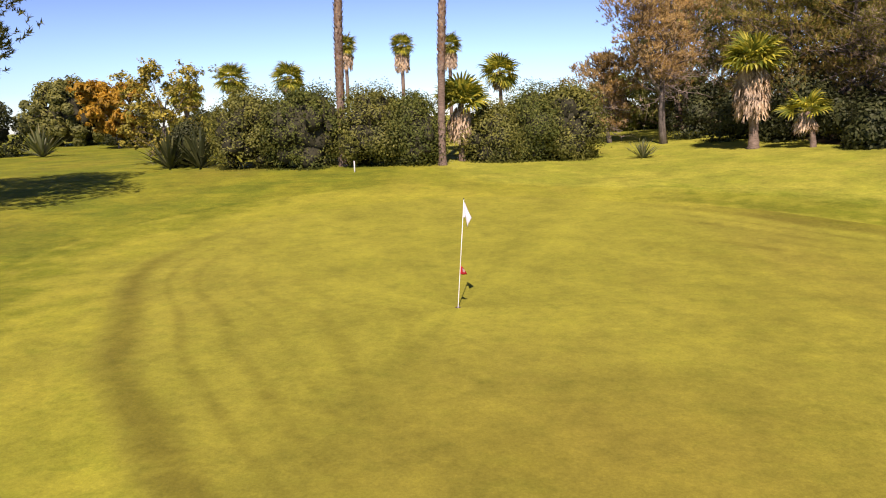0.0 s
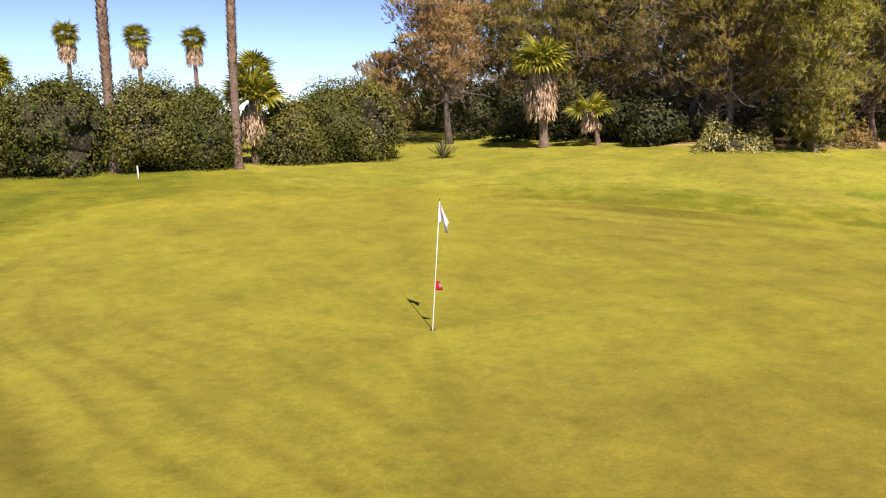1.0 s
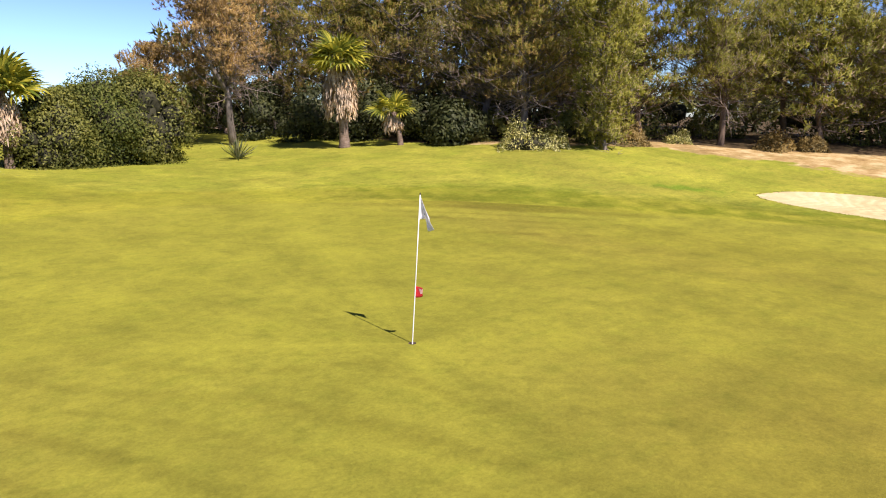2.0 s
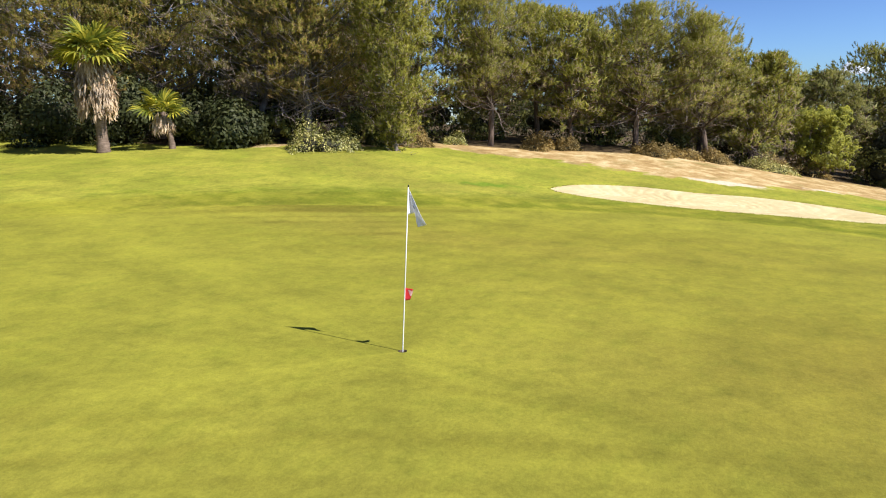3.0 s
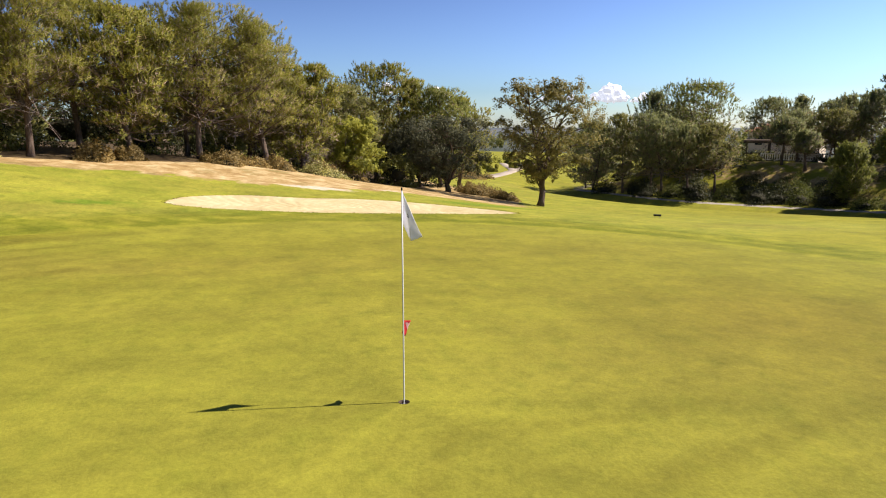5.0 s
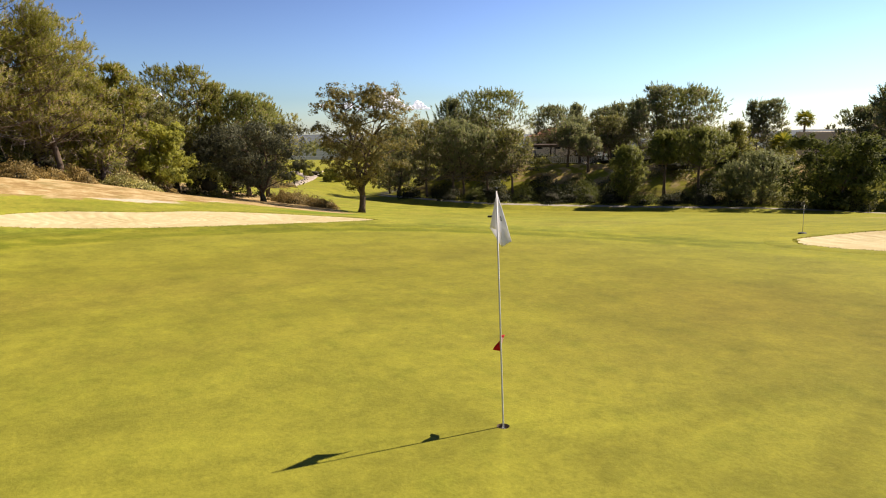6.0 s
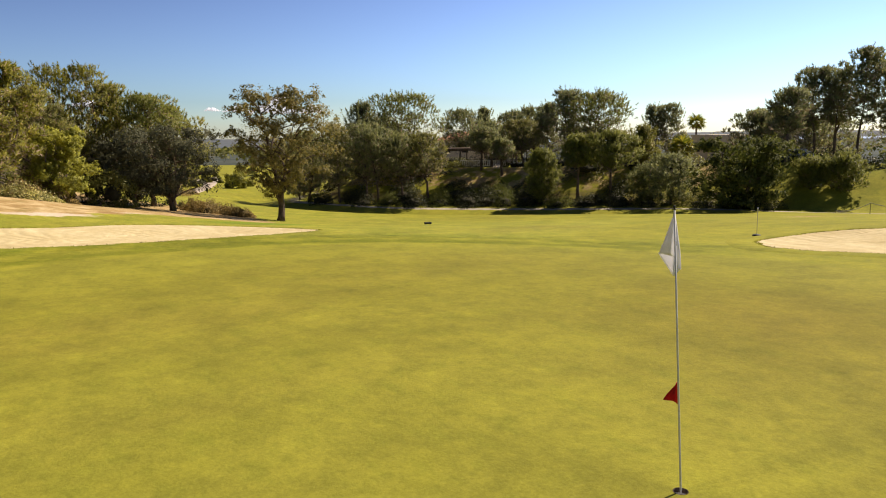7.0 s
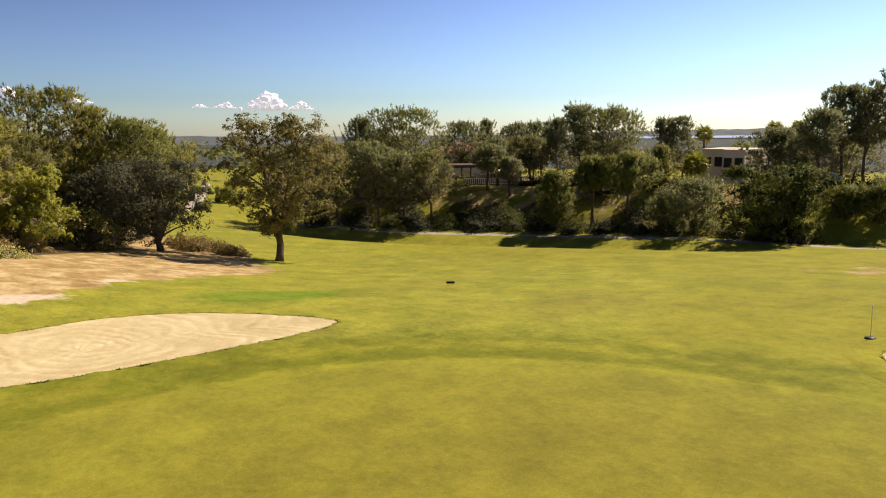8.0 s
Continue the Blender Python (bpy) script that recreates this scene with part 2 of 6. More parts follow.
MAT = {
    "ground": ground_material(),
    "sand": sand_material(),
    "bark": rough_material("pine_bark", (0.060, 0.042, 0.030), (0.19, 0.14, 0.105), 6.0, 0.95, 0.03, (1.6, 1.6, 0.4)),
    "bark_grey": rough_material("grey_bark", (0.075, 0.062, 0.050), (0.24, 0.205, 0.17), 6.0, 0.95, 0.03, (1.6, 1.6, 0.4)),
    "palm_bark": rough_material("palm_trunk", (0.085, 0.060, 0.044), (0.27, 0.20, 0.15), 9.0, 0.95, 0.03, (0.6, 0.6, 2.2)),
    "skirt": leaf_material("dead_palm_leaf", (0.286, 0.204, 0.127), (0.484, 0.374, 0.259), (0.660, 0.550, 0.407), 0.15, 0.8),
    "husk": leaf_material("leaf_base", (0.09, 0.050, 0.032), (0.28, 0.17, 0.11), (0.58, 0.46, 0.36), 0.0, 0.9),
    "palm": leaf_material("fan_leaf", (0.085, 0.125, 0.020), (0.250, 0.270, 0.032), (0.560, 0.490, 0.065), 0.35, 0.4, 1.0),
    "pine": leaf_material("pine_needles", (0.108, 0.128, 0.024), (0.250, 0.256, 0.042), (0.410, 0.385, 0.066), 0.40),
    "pine_dark": leaf_material("shaded_pine_needles", (0.100, 0.118, 0.040), (0.215, 0.225, 0.064), (0.360, 0.345, 0.095), 0.45),
    # needle green shifted bluer and greyer to carry the haze of distance
    "pine_bank": leaf_material("hazed_bank_needles", (0.120, 0.155, 0.070), (0.250, 0.285, 0.118), (0.410, 0.420, 0.175), 0.5),
    "pine_dry": leaf_material("dry_pine_twigs", (0.205, 0.145, 0.110), (0.410, 0.308, 0.238), (0.620, 0.500, 0.405), 0.40, speckle=0.8),
    "pine_lush": leaf_material("young_pine_needles", (0.115, 0.150, 0.036), (0.235, 0.265, 0.062), (0.36, 0.375, 0.095), 0.5),
    "pine_bright": leaf_material("bright_pine_needles", (0.14, 0.16, 0.028), (0.29, 0.295, 0.050), (0.42, 0.40, 0.080), 0.42),
    "pine_rust": leaf_material("rusty_pine_needles", (0.230, 0.165, 0.070), (0.440, 0.310, 0.125), (0.560, 0.430, 0.150), 0.42),
    "path": rough_material("pale_gravel", (0.33, 0.275, 0.21), (0.47, 0.41, 0.33), 1.5, 0.95, 0.02),
    "twig": rough_material("bare_twigs", (0.17, 0.135, 0.115), (0.38, 0.31, 0.27), 8.0, 0.9, 0.0),
    "hedge": leaf_material("hedge_leaf", (0.072, 0.088, 0.019), (0.160, 0.172, 0.038), (0.310, 0.296, 0.080), 0.34, 0.55),
    # near-black fill: the shade inside bushes, put into the colour
    "core": rough_material("inner_shade_core", (0.026, 0.026, 0.014), (0.055, 0.052, 0.030), 3.0, 0.95, 0.0),
    "oak": leaf_material("oak_leaf", (0.110, 0.118, 0.042), (0.250, 0.228, 0.075), (0.400, 0.310, 0.110), 0.5),
    "holm": leaf_material("holm_oak_leaf", (0.050, 0.060, 0.036), (0.112, 0.122, 0.072), (0.200, 0.202, 0.125), 0.28, 0.8),
    "lime": leaf_material("lime_green_leaf", (0.200, 0.225, 0.038), (0.390, 0.405, 0.070), (0.540, 0.530, 0.105), 0.5),
    "yellow": leaf_material("yellow_autumn_leaf", (0.16, 0.16, 0.030), (0.33, 0.29, 0.050), (0.50, 0.41, 0.07), 0.35),
    "orange": leaf_material("orange_autumn_leaf", (0.18, 0.120, 0.020), (0.42, 0.25, 0.028), (0.58, 0.36, 0.035), 0.4),
    "scrub": leaf_material("dry_scrub_leaf", (0.165, 0.118, 0.046), (0.290, 0.216, 0.080), (0.420, 0.330, 0.125), 0.3),
    "flower": leaf_material("flowering_scrub", (0.12, 0.14, 0.03), (0.38, 0.38, 0.10), (0.86, 0.80, 0.40), 0.3, speckle=1.0),
    "blade": leaf_material("grass_blade", (0.16, 0.17, 0.022), (0.22, 0.22, 0.030), (0.29, 0.27, 0.038), 0.3, 0.7),
    # dark plants, and bushes whose near-black colour stands in for deep shade
    "deep": leaf_material("dark_and_shade_leaf", (0.022, 0.030, 0.012), (0.052, 0.064, 0.022), (0.110, 0.115, 0.042), 0.2, 0.6),
    "hedge_green": leaf_material("green_hedge_leaf", (0.052, 0.074, 0.016), (0.118, 0.146, 0.032), (0.235, 0.240, 0.062), 0.38, 0.75),
    "agave": leaf_material("sword_leaf", (0.06, 0.085, 0.035), (0.135, 0.155, 0.070), (0.30, 0.28, 0.14), 0.15, 0.45),
    "cloth": cloth_material("white_flag_cloth", (0.84, 0.84, 0.87), (0.90, 0.90, 0.93), 0.5),
    "red": cloth_material("red_flag_cloth", (0.56, 0.030, 0.035), (0.66, 0.050, 0.050), 0.35),
    "print": cloth_material("faded_pink_print", (0.66, 0.36, 0.36), (0.78, 0.52, 0.50), 0.3),
    "white": rough_material("white_paint", (0.70, 0.70, 0.67), (0.80, 0.80, 0.77), 12.0, 0.45, 0.0, None, None, 0.5),
    "ink": rough_material("grey_ink", (0.10, 0.11, 0.14), (0.14, 0.15, 0.18), 30.0, 0.8, 0.0),
    "dark": rough_material("dark_plastic", (0.018, 0.020, 0.024), (0.035, 0.038, 0.042), 14.0, 0.5, 0.0),
    "wall": rough_material("rendered_wall", (0.78, 0.67, 0.50), (0.86, 0.76, 0.59), 1.2, 0.9, 0.01),
    "tile": rough_material("terracotta_tile", (0.36, 0.15, 0.085), (0.48, 0.23, 0.13), 3.0, 0.85, 0.01),
    "timber": rough_material("weathered_timber", (0.075, 0.055, 0.040), (0.15, 0.11, 0.08), 5.0, 0.9, 0.01),
    "glass": rough_material("window_dark", (0.02, 0.025, 0.03), (0.04, 0.045, 0.05), 1.0, 0.15, 0.0),
    # emission stands in for sunlight scattered in the cloud
    "cloud": glowing("glowing_cloud_white", (0.78, 0.82, 0.88), 0.42),
    # blue-grey tint puts the air's haze into the hills' colour
    "ridge": rough_material("haze_tinted_ridge", (0.085, 0.105, 0.120), (0.13, 0.15, 0.16), 0.012, 1.0, 0.0, None, (0.19, 0.20, 0.20)),
    "water": rough_material("distant_water", (0.33, 0.40, 0.48), (0.42, 0.49, 0.56), 0.003, 0.3, 0.0),
    "rope": rough_material("pale_rope", (0.5, 0.48, 0.42), (0.62, 0.6, 0.54), 20.0, 0.9, 0.0),
    "car": rough_material("white_car_paint", (0.60, 0.61, 0.62), (0.66, 0.67, 0.68), 2.0, 0.3, 0.0),
}


# ---------------------------------------------------------------- mesh helpers
def smooth(a, b, x):
    t = np.clip((np.asarray(x, float) - a) / (b - a), 0, 1)
    return t * t * (3 - 2 * t)


class Shape:
    """Gathers vertices and faces of one mesh."""

    def __init__(self):
        self.v, self.f, self.count = [], [], 0

    def add(self, verts, faces):
        off = self.count
        self.v.extend(tuple(p) for p in verts)
        self.f.extend(tuple(i + off for i in f) for f in faces)
        self.count += len(verts)

    def tube(self, pts, radii, sides=7, caps=True, ripple=0.0, seed=0):
        pts = [Vector(p) for p in pts]
        rng = random.Random(seed)
        verts, faces = [], []
        up = Vector((0.13, 0.97, 0.2))
        for i, p in enumerate(pts):
            d = (pts[min(i + 1, len(pts) - 1)] - pts[max(i - 1, 0)]).normalized()
            a = d.cross(up)
            if a.length < 0.1:
                a = d.cross(Vector((1, 0, 0)))
            a.normalize()
            b = d.cross(a)
            for k in range(sides):
                t = 2 * math.pi * k / sides
                r = radii[i] * (1 + ripple * (rng.random() - 0.5))
                verts.append(p + (a * math.cos(t) + b * math.sin(t)) * r)
        for i in range(len(pts) - 1):
            for k in range(sides):
                k2 = (k + 1) % sides
                faces.append((i * sides + k, i * sides + k2, (i + 1) * sides + k2, (i + 1) * sides + k))
        if caps:
            faces.append(tuple(range(sides - 1, -1, -1)))
            faces.append(tuple((len(pts) - 1) * sides + k for k in range(sides)))
        self.add(verts, faces)

    def box(self, lo, hi, chamfer=0.0):
        x0, y0, z0 = lo
        x1, y1, z1 = hi
        c = chamfer
        ring = [(x0 + c, y0), (x1 - c, y0), (x1, y0 + c), (x1, y1 - c), (x1 - c, y1), (x0 + c, y1), (x0, y1 - c), (x0, y0 + c)] if c else [(x0, y0), (x1, y0), (x1, y1), (x0, y1)]
        n = len(ring)
        verts = [(x, y, z0) for x, y in ring] + [(x, y, z1) for x, y in ring]
        faces = [tuple(range(n - 1, -1, -1)), tuple(range(n, 2 * n))]
        faces += [(k, (k + 1) % n, n + (k + 1) % n, n + k) for k in range(n)]
        self.add(verts, faces)

    def lump(self, centre, radii, seed=0, rough=0.25, freq=1.0, level=2):
        bm = bmesh.new()
        bmesh.ops.create_icosphere(bm, subdivisions=level, radius=1)
        shift = Vector((seed * 7.13, seed * 3.7, seed * 1.9))
        verts = []
        for v in bm.verts:
            k = 1 + rough * noise.noise(v.co * freq * 2 + shift) + 0.4 * rough * noise.noise(v.co * freq * 5 + shift)
            verts.append(Vector(centre) + Vector((v.co.x * radii[0], v.co.y * radii[1], v.co.z * radii[2])) * k)
        self.add(verts, [tuple(q.index for q in f.verts) for f in bm.faces])
        bm.free()

    def mesh(self, name, soft=True):
        me = bpy.data.meshes.new(name)
        me.from_pydata(self.v, [], self.f)
        if soft:
            me.polygons.foreach_set("use_smooth", [True] * len(me.polygons))
        me.update()
        return me


def raw_mesh(name, corners):
    """A mesh of separate faces, given as faces x corners x 3."""
    n, c = corners.shape[:2]
    me = bpy.data.meshes.new(name)
    me.vertices.add(c * n)
    me.vertices.foreach_set("co", corners.reshape(-1))
    me.loops.add(c * n)
    me.loops.foreach_set("vertex_index", np.arange(c * n, dtype=np.int32))
    me.polygons.add(n)
    me.polygons.foreach_set("loop_start", np.arange(0, c * n, c, dtype=np.int32))
    me.update(calc_edges=True)
    return me


def rounded(me, corners, out, keep):
    """Lets leaves shade as the rounded mass that they make up."""
    nor = np.cross(corners[:, 1] - corners[:, 0], corners[:, -1] - corners[:, 0])
    nor /= np.maximum(np.linalg.norm(nor, axis=1, keepdims=True), 1e-9)
    out = out / np.maximum(np.linalg.norm(out, axis=1, keepdims=True), 1e-9)
    v = out + keep * nor
    v /= np.maximum(np.linalg.norm(v, axis=1, keepdims=True), 1e-9)
    me.normals_split_custom_set_from_vertices(np.repeat(v, corners.shape[1], axis=0).tolist())
    return me


def outwards(corners, out):
    """Turns each face so that its front looks out of the clump."""
    nor = np.cross(corners[:, 1] - corners[:, 0], corners[:, -1] - corners[:, 0])
    turn = (nor * out).sum(axis=1) < 0
    corners[turn] = corners[turn][:, ::-1]
    return corners


def leaf_mesh(name, centres, ways, length, width, rng, curl=0.25, face=True, needle=False, out=None, keep=1.0):
    """Many small leaves: each a bent lozenge. The vectors say which way a leaf faces, or else which way it points."""
    n = len(centres)
    facing = ways
    if face:
        ways = np.cross(ways, rng.normal(size=(n, 3)))
    ways = ways / np.maximum(np.linalg.norm(ways, axis=1, keepdims=True), 1e-6)
    other = facing if face else rng.normal(size=(n, 3))
    side = np.cross(ways, other)
    side /= np.maximum(np.linalg.norm(side, axis=1, keepdims=True), 1e-6)
    nor = np.cross(side, ways)
    ln = (length * rng.uniform(0.65, 1.3, n))[:, None]
    wd = (width * rng.uniform(0.7, 1.25, n))[:, None]
    if needle:
        tri = np.stack([centres - ways * ln * 0.5 + side * wd * 0.5, centres + ways * ln * 0.5, centres - ways * ln * 0.5 - side * wd * 0.5], axis=1)
        if out is None:
            return raw_mesh(name, tri)
        tri = outwards(tri, out)
        return rounded(raw_mesh(name, tri), tri, out, keep)
    quad = np.empty((n, 4, 3))
    quad[:, 0] = centres - ways * ln * 0.5
    quad[:, 1] = centres + side * wd * 0.5 + nor * ln * curl * 0.3
    quad[:, 2] = centres + ways * ln * 0.5 - nor * ln * curl * 0.3
    quad[:, 3] = centres - side * wd * 0.5 + nor * ln * curl * 0.3
    if out is None:
        return raw_mesh(name, quad)
    quad = outwards(quad, out)
    return rounded(raw_mesh(name, quad), quad, out, keep)


def part(name, data, material, parent, label="", soft=True):
    me = data.mesh(name, soft) if isinstance(data, Shape) else data
    if not me.materials:
        me.materials.append(MAT[material])
    ob = new(name, me)
    ob.parent = parent
    return tagged(ob, label)


def thing(name, x, y, z, label, category, group="", turn=0.0, kind=""):
    ob = new(name)
    ob.empty_display_size = 0.3
    ob.matrix_world = pose(x, y, z, 0, 0, turn)
    return tagged(ob, label, category, group, kind)


def solid(name, data, material, label, category="", kind="", soft=True, group=""):
    ob = part(name, data, material, None, "", soft)
    return tagged(ob, label, category, group, kind)


# ---------------------------------------------------------------- lie of the land
LAWN = [(0, 0, 0), (-6, -3, .03), (-3, -9, -.05), (6, -8, -.25), (9, 6, .12), (-8, 6, .25), (-4, 13, .55), (5, 13, .5), (-2.8, 22.2, 1.28),
        (-11, 23.5, 1.3), (9.7, 26, 1.2), (12.6, 32.1, 1.75), (15, 24.4, 1.68), (18.7, 16, 1.6), (20.8, 12.4, 1.5), (-19, 20, 1.2), (-36, 46, 1.6), (0, 70, 2.2)]
VALLEY = [(20.2, 5, .15), (29.9, 9.5, 1.23), (35, 4.7, 1.15), (25, -1, -.15), (16.5, -6.3, -.5), (20, -8.5, -.68), (49.4, -1.9, -.8), (47.7, -13, -2.3), (43.4, -18.9, -3.2),
          (25.5, -18.1, -1.86), (7.9, -17.1, -.8), (59, -39, -4.7), (30, -51, -3.7), (21.5, -52, -3.6), (-10, -60, -3.0), (32.5, -14.7, -2.2), (6, -21, -.45),
          (0, -22, -.1), (100, -45, -5.2), (110, 20, -.5)]
SPOT = np.array(LAWN + VALLEY, float)


def plate(r2):
    return np.where(r2 > 0, r2 * np.log(np.maximum(r2, 1e-9)), 0)


def bend_plate():
    n = len(SPOT)
    k = plate(((SPOT[:, None, :2] - SPOT[None, :, :2]) ** 2).sum(2)) + np.eye(n) * 30
    q = np.c_[np.ones(n), SPOT[:, :2]]
    return np.linalg.solve(np.block([[k, q], [q.T, np.zeros((3, 3))]]), np.r_[SPOT[:, 2], 0, 0, 0])


BEND = bend_plate()
TRACK = [(170, -150), (120, -88), (96, -56), (83, -42), (73, -35.5), (60, -39.5), (48.5, -45.8), (34, -50.6), (21.5, -51.8), (12, -57), (2, -66), (-20, -85)]
FAR_PATH = [(88, -29.2), (96.4, -33.7), (111.8, -41.3), (145, -55.5), (180, -71)]
SIDE_PATH = [(111.8, -41.3), (122, -45.0), (145, -51.6), (168, -58.5)]
WOOD_EDGE = [(16, 62), (17, 46), (18.2, 31), (17.2, 21.5), (22, 14.2), (25, 12.8), (27, 6.8), (26.6, -1.5), (31, -6.5), (36.5, -15.2), (46, -18.2), (62, -17), (95, -14), (140, -5)]
NEEDLE_EDGE = [(17, 64), (18, 47), (19, 32), (17.8, 22.6), (22.4, 15.6), (26.4, 15.2), (29.3, 10.6), (33, 4.4), (38, -2), (44.5, -7.5), (48.5, -11.5), (62, -14), (95, -11), (140, -2)]
BUNKER_A = [(20.0, 4.6), (21.7, 3.9), (23, 1.9), (23.2, -.5), (23.9, -3), (23.6, -5.5), (22.0, -7.6), (20.1, -8.6), (19.2, -6.9), (18.8, -4), (18.6, -1), (18.8, 2), (19.2, 4)]
BUNKER_B = [(7.9, -17.3), (7.4, -16.1), (6.3, -14.95), (4, -14.6), (0, -15.6), (-4, -17.4), (-5.2, -20), (-2, -22), (2, -21.9), (5.4, -20.8), (7.1, -19.6)]
GREEN_R = [15.9, 13.6, 13.8, 14.6, 12.7, 9.8, 7.2, 6.8, 7.5, 10.2, 14.4, 16.8]


def closed_curve(pts, n=8):
    """A smooth closed line through the points."""
    p = np.array(pts, float)
    out = []
    for i in range(len(p)):
        a, b, c, d = p[i - 1], p[i], p[(i + 1) % len(p)], p[(i + 2) % len(p)]
        for t in np.linspace(0, 1, n, endpoint=False):
            out.append(0.5 * (2 * b + (c - a) * t + (2 * a - 5 * b + 4 * c - d) * t * t + (3 * b - a - 3 * c + d) * t ** 3))
    return np.array(out)


def off_line(x, y, line):
    """Distance from a line, positive on its left hand."""
    best, sign, reach = np.full(np.shape(x), 1e9), np.ones(np.shape(x)), np.zeros(np.shape(x))
    for (ax, ay), (bx, by) in zip(line[:-1], line[1:]):
        dx, dy = bx - ax, by - ay
        ln = math.hypot(dx, dy)
        t = np.clip(((x - ax) * dx + (y - ay) * dy) / (ln * ln), 0, 1)
        d = np.hypot(x - ax - t * dx, y - ay - t * dy)
        cross = (dx * (y - ay) - dy * (x - ax)) / ln
        closer = d < best - 1e-6
        take = closer | ((d < best + 1e-6) & (np.abs(cross) > reach))
        sign = np.where(take, np.sign(cross), sign)
        reach = np.where(take, np.abs(cross), reach)
        best = np.minimum(best, d)
    return best * sign


def inside(x, y, poly):
    """Depth inside a closed outline; negative outside."""
    loop = [tuple(p) for p in poly]
    best, odd = np.full(np.shape(x), 1e9), np.zeros(np.shape(x), bool)
    for (ax, ay), (bx, by) in zip(loop, loop[1:] + loop[:1]):
        dx, dy = bx - ax, by - ay
        t = np.clip(((x - ax) * dx + (y - ay) * dy) / max(dx * dx + dy * dy, 1e-9), 0, 1)
        best = np.minimum(best, np.hypot(x - ax - t * dx, y - ay - t * dy))
        if ay != by:
            odd ^= ((ay > y) != (by > y)) & (x < (bx - ax) * (y - ay) / (by - ay) + ax)
    return np.where(odd, best, -best)


OUT_A, OUT_B = closed_curve(BUNKER_A), closed_curve(BUNKER_B)


def green_radius(a):
    k = (np.asarray(a, float) / (2 * math.pi) * 12) % 12
    i = np.floor(k).astype(int)
    t = k - i
    r = np.array(GREEN_R)
    a0, b0, c0, d0 = r[(i - 1) % 12], r[i % 12], r[(i + 1) % 12], r[(i + 2) % 12]
    return 0.5 * (2 * b0 + (c0 - a0) * t + (2 * a0 - 5 * b0 + 4 * c0 - d0) * t * t + (3 * b0 - a0 - 3 * c0 + d0) * t ** 3)


def land(x, y):
    """Height of the turf, before bunkers and cup are cut into it."""
    x, y = np.asarray(x, float), np.asarray(y, float)
    r = np.hypot(x - 25, y + 10)
    k = np.minimum(1, 160 / np.maximum(r, 1))
    xc, yc = 25 + (x - 25) * k, -10 + (y + 10) * k
    n = len(SPOT)
    z = BEND[n] + BEND[n + 1] * xc + BEND[n + 2] * yc
    for i in range(n):
        z = z + BEND[i] * plate((xc - SPOT[i, 0]) ** 2 + (yc - SPOT[i, 1]) ** 2)
    behind = off_line(x, y, TRACK)
    # a shallow swale runs along the fairway's side of the track
    z = z - 1.0 * np.exp(-((behind + 4.9) / 3.6) ** 2) * smooth(20, 36, x) * (1 - smooth(84, 100, x))
    z = z + 4.1 * smooth(1.3, 12.0, behind) * (1 - smooth(140, 220, r))
    return z * (1 - smooth(170, 600, r)) + (-14 - 10 * smooth(600, 2500, r)) * smooth(170, 600, r)


def land_at(x, y):
    return float(land(np.array([x]), np.array([y]))[0])


def spread(lo, hi, step, far, grow=1.13):
    core = list(np.arange(lo, hi + step, step))
    left, right, d = [lo], [core[-1]], step
    while right[-1] < far:
        d *= grow
        right.append(right[-1] + d)
        left.append(left[-1] - d)
    return np.array(left[:0:-1] + core + right[1:])


def turf_masks(x, y):
    """Where each kind of turf and soil lies."""
    r = np.hypot(x - 25, y + 10)
    dg = green_radius(np.arctan2(y, x)) - np.hypot(x, y)
    wood = off_line(x, y, WOOD_EDGE)
    needles = off_line(x, y, NEEDLE_EDGE)
    track = off_line(x, y, TRACK)
    bank = smooth(1.0, 2.6, track) * (1 - smooth(120, 200, r))
    return {
        "soil": np.maximum(np.maximum(smooth(-2.2, 2.6, wood) * (1 - smooth(85, 110, x)) * (x > 18), 0.50 * bank * smooth(4.0, 7.0, track) * smooth(26, 32, x)), 0.52 * np.exp(-((x - 14.5) / 4.5) ** 2 - ((y + 35.5) / 4.5) ** 2)),
        # litter under the pines; on the bank it darkens foot and top as shade
        "litter_shade": np.maximum(smooth(-0.8, 0.8, needles) * (1 - smooth(85, 120, x) * smooth(20, 5, y)), 0.54 * bank * np.maximum(1 - smooth(4.5, 8.0, track), smooth(11, 14, track)) * smooth(26, 32, x)),
        "pale": np.exp(-((x - 27.2 + 0.1 * y) / 0.9) ** 2 - ((y + 1.4) / 2.6) ** 2) + 0.8 * np.exp(-((x - 30.5) / 1.6) ** 2 - ((y + 5.5) / 1.2) ** 2),
        "lush": np.maximum(np.exp(-((x - 26.2) / 1.8) ** 2 - ((y + 9.6) / 3.6) ** 2), 0.9 * np.exp(-((x - 18.4 + 0.8 * (y - 6.5)) / 0.7) ** 2 - ((y - 6.6) / 1.6) ** 2)),
        "rough": np.clip(np.maximum(smooth(-3.0, -3.8, dg) * smooth(-1, -5, x), 0.44 * smooth(12, 17, y) * (1 - smooth(40, 60, y))), 0, 1),
        "bright": np.clip(smooth(-1.0, -4.0, dg) * smooth(4, 12, x + 0.4 * y), 0, 1) * smooth(-40, -20, y),
        "track": smooth(0.6, 0.3, np.abs(track)) * (1 - smooth(110, 160, r)),
        "weedy": np.maximum(0.62 * np.exp(-((dg + 2.4) / 1.8) ** 2), 0.85 * np.exp(-((dg + 0.8) / 0.7) ** 2)) * smooth(3, 9, x) + 0.7 * np.exp(-((dg + 2.5) / 1.8) ** 2) * smooth(-4, -9, x),
        "far": smooth(230, 330, r),
    }


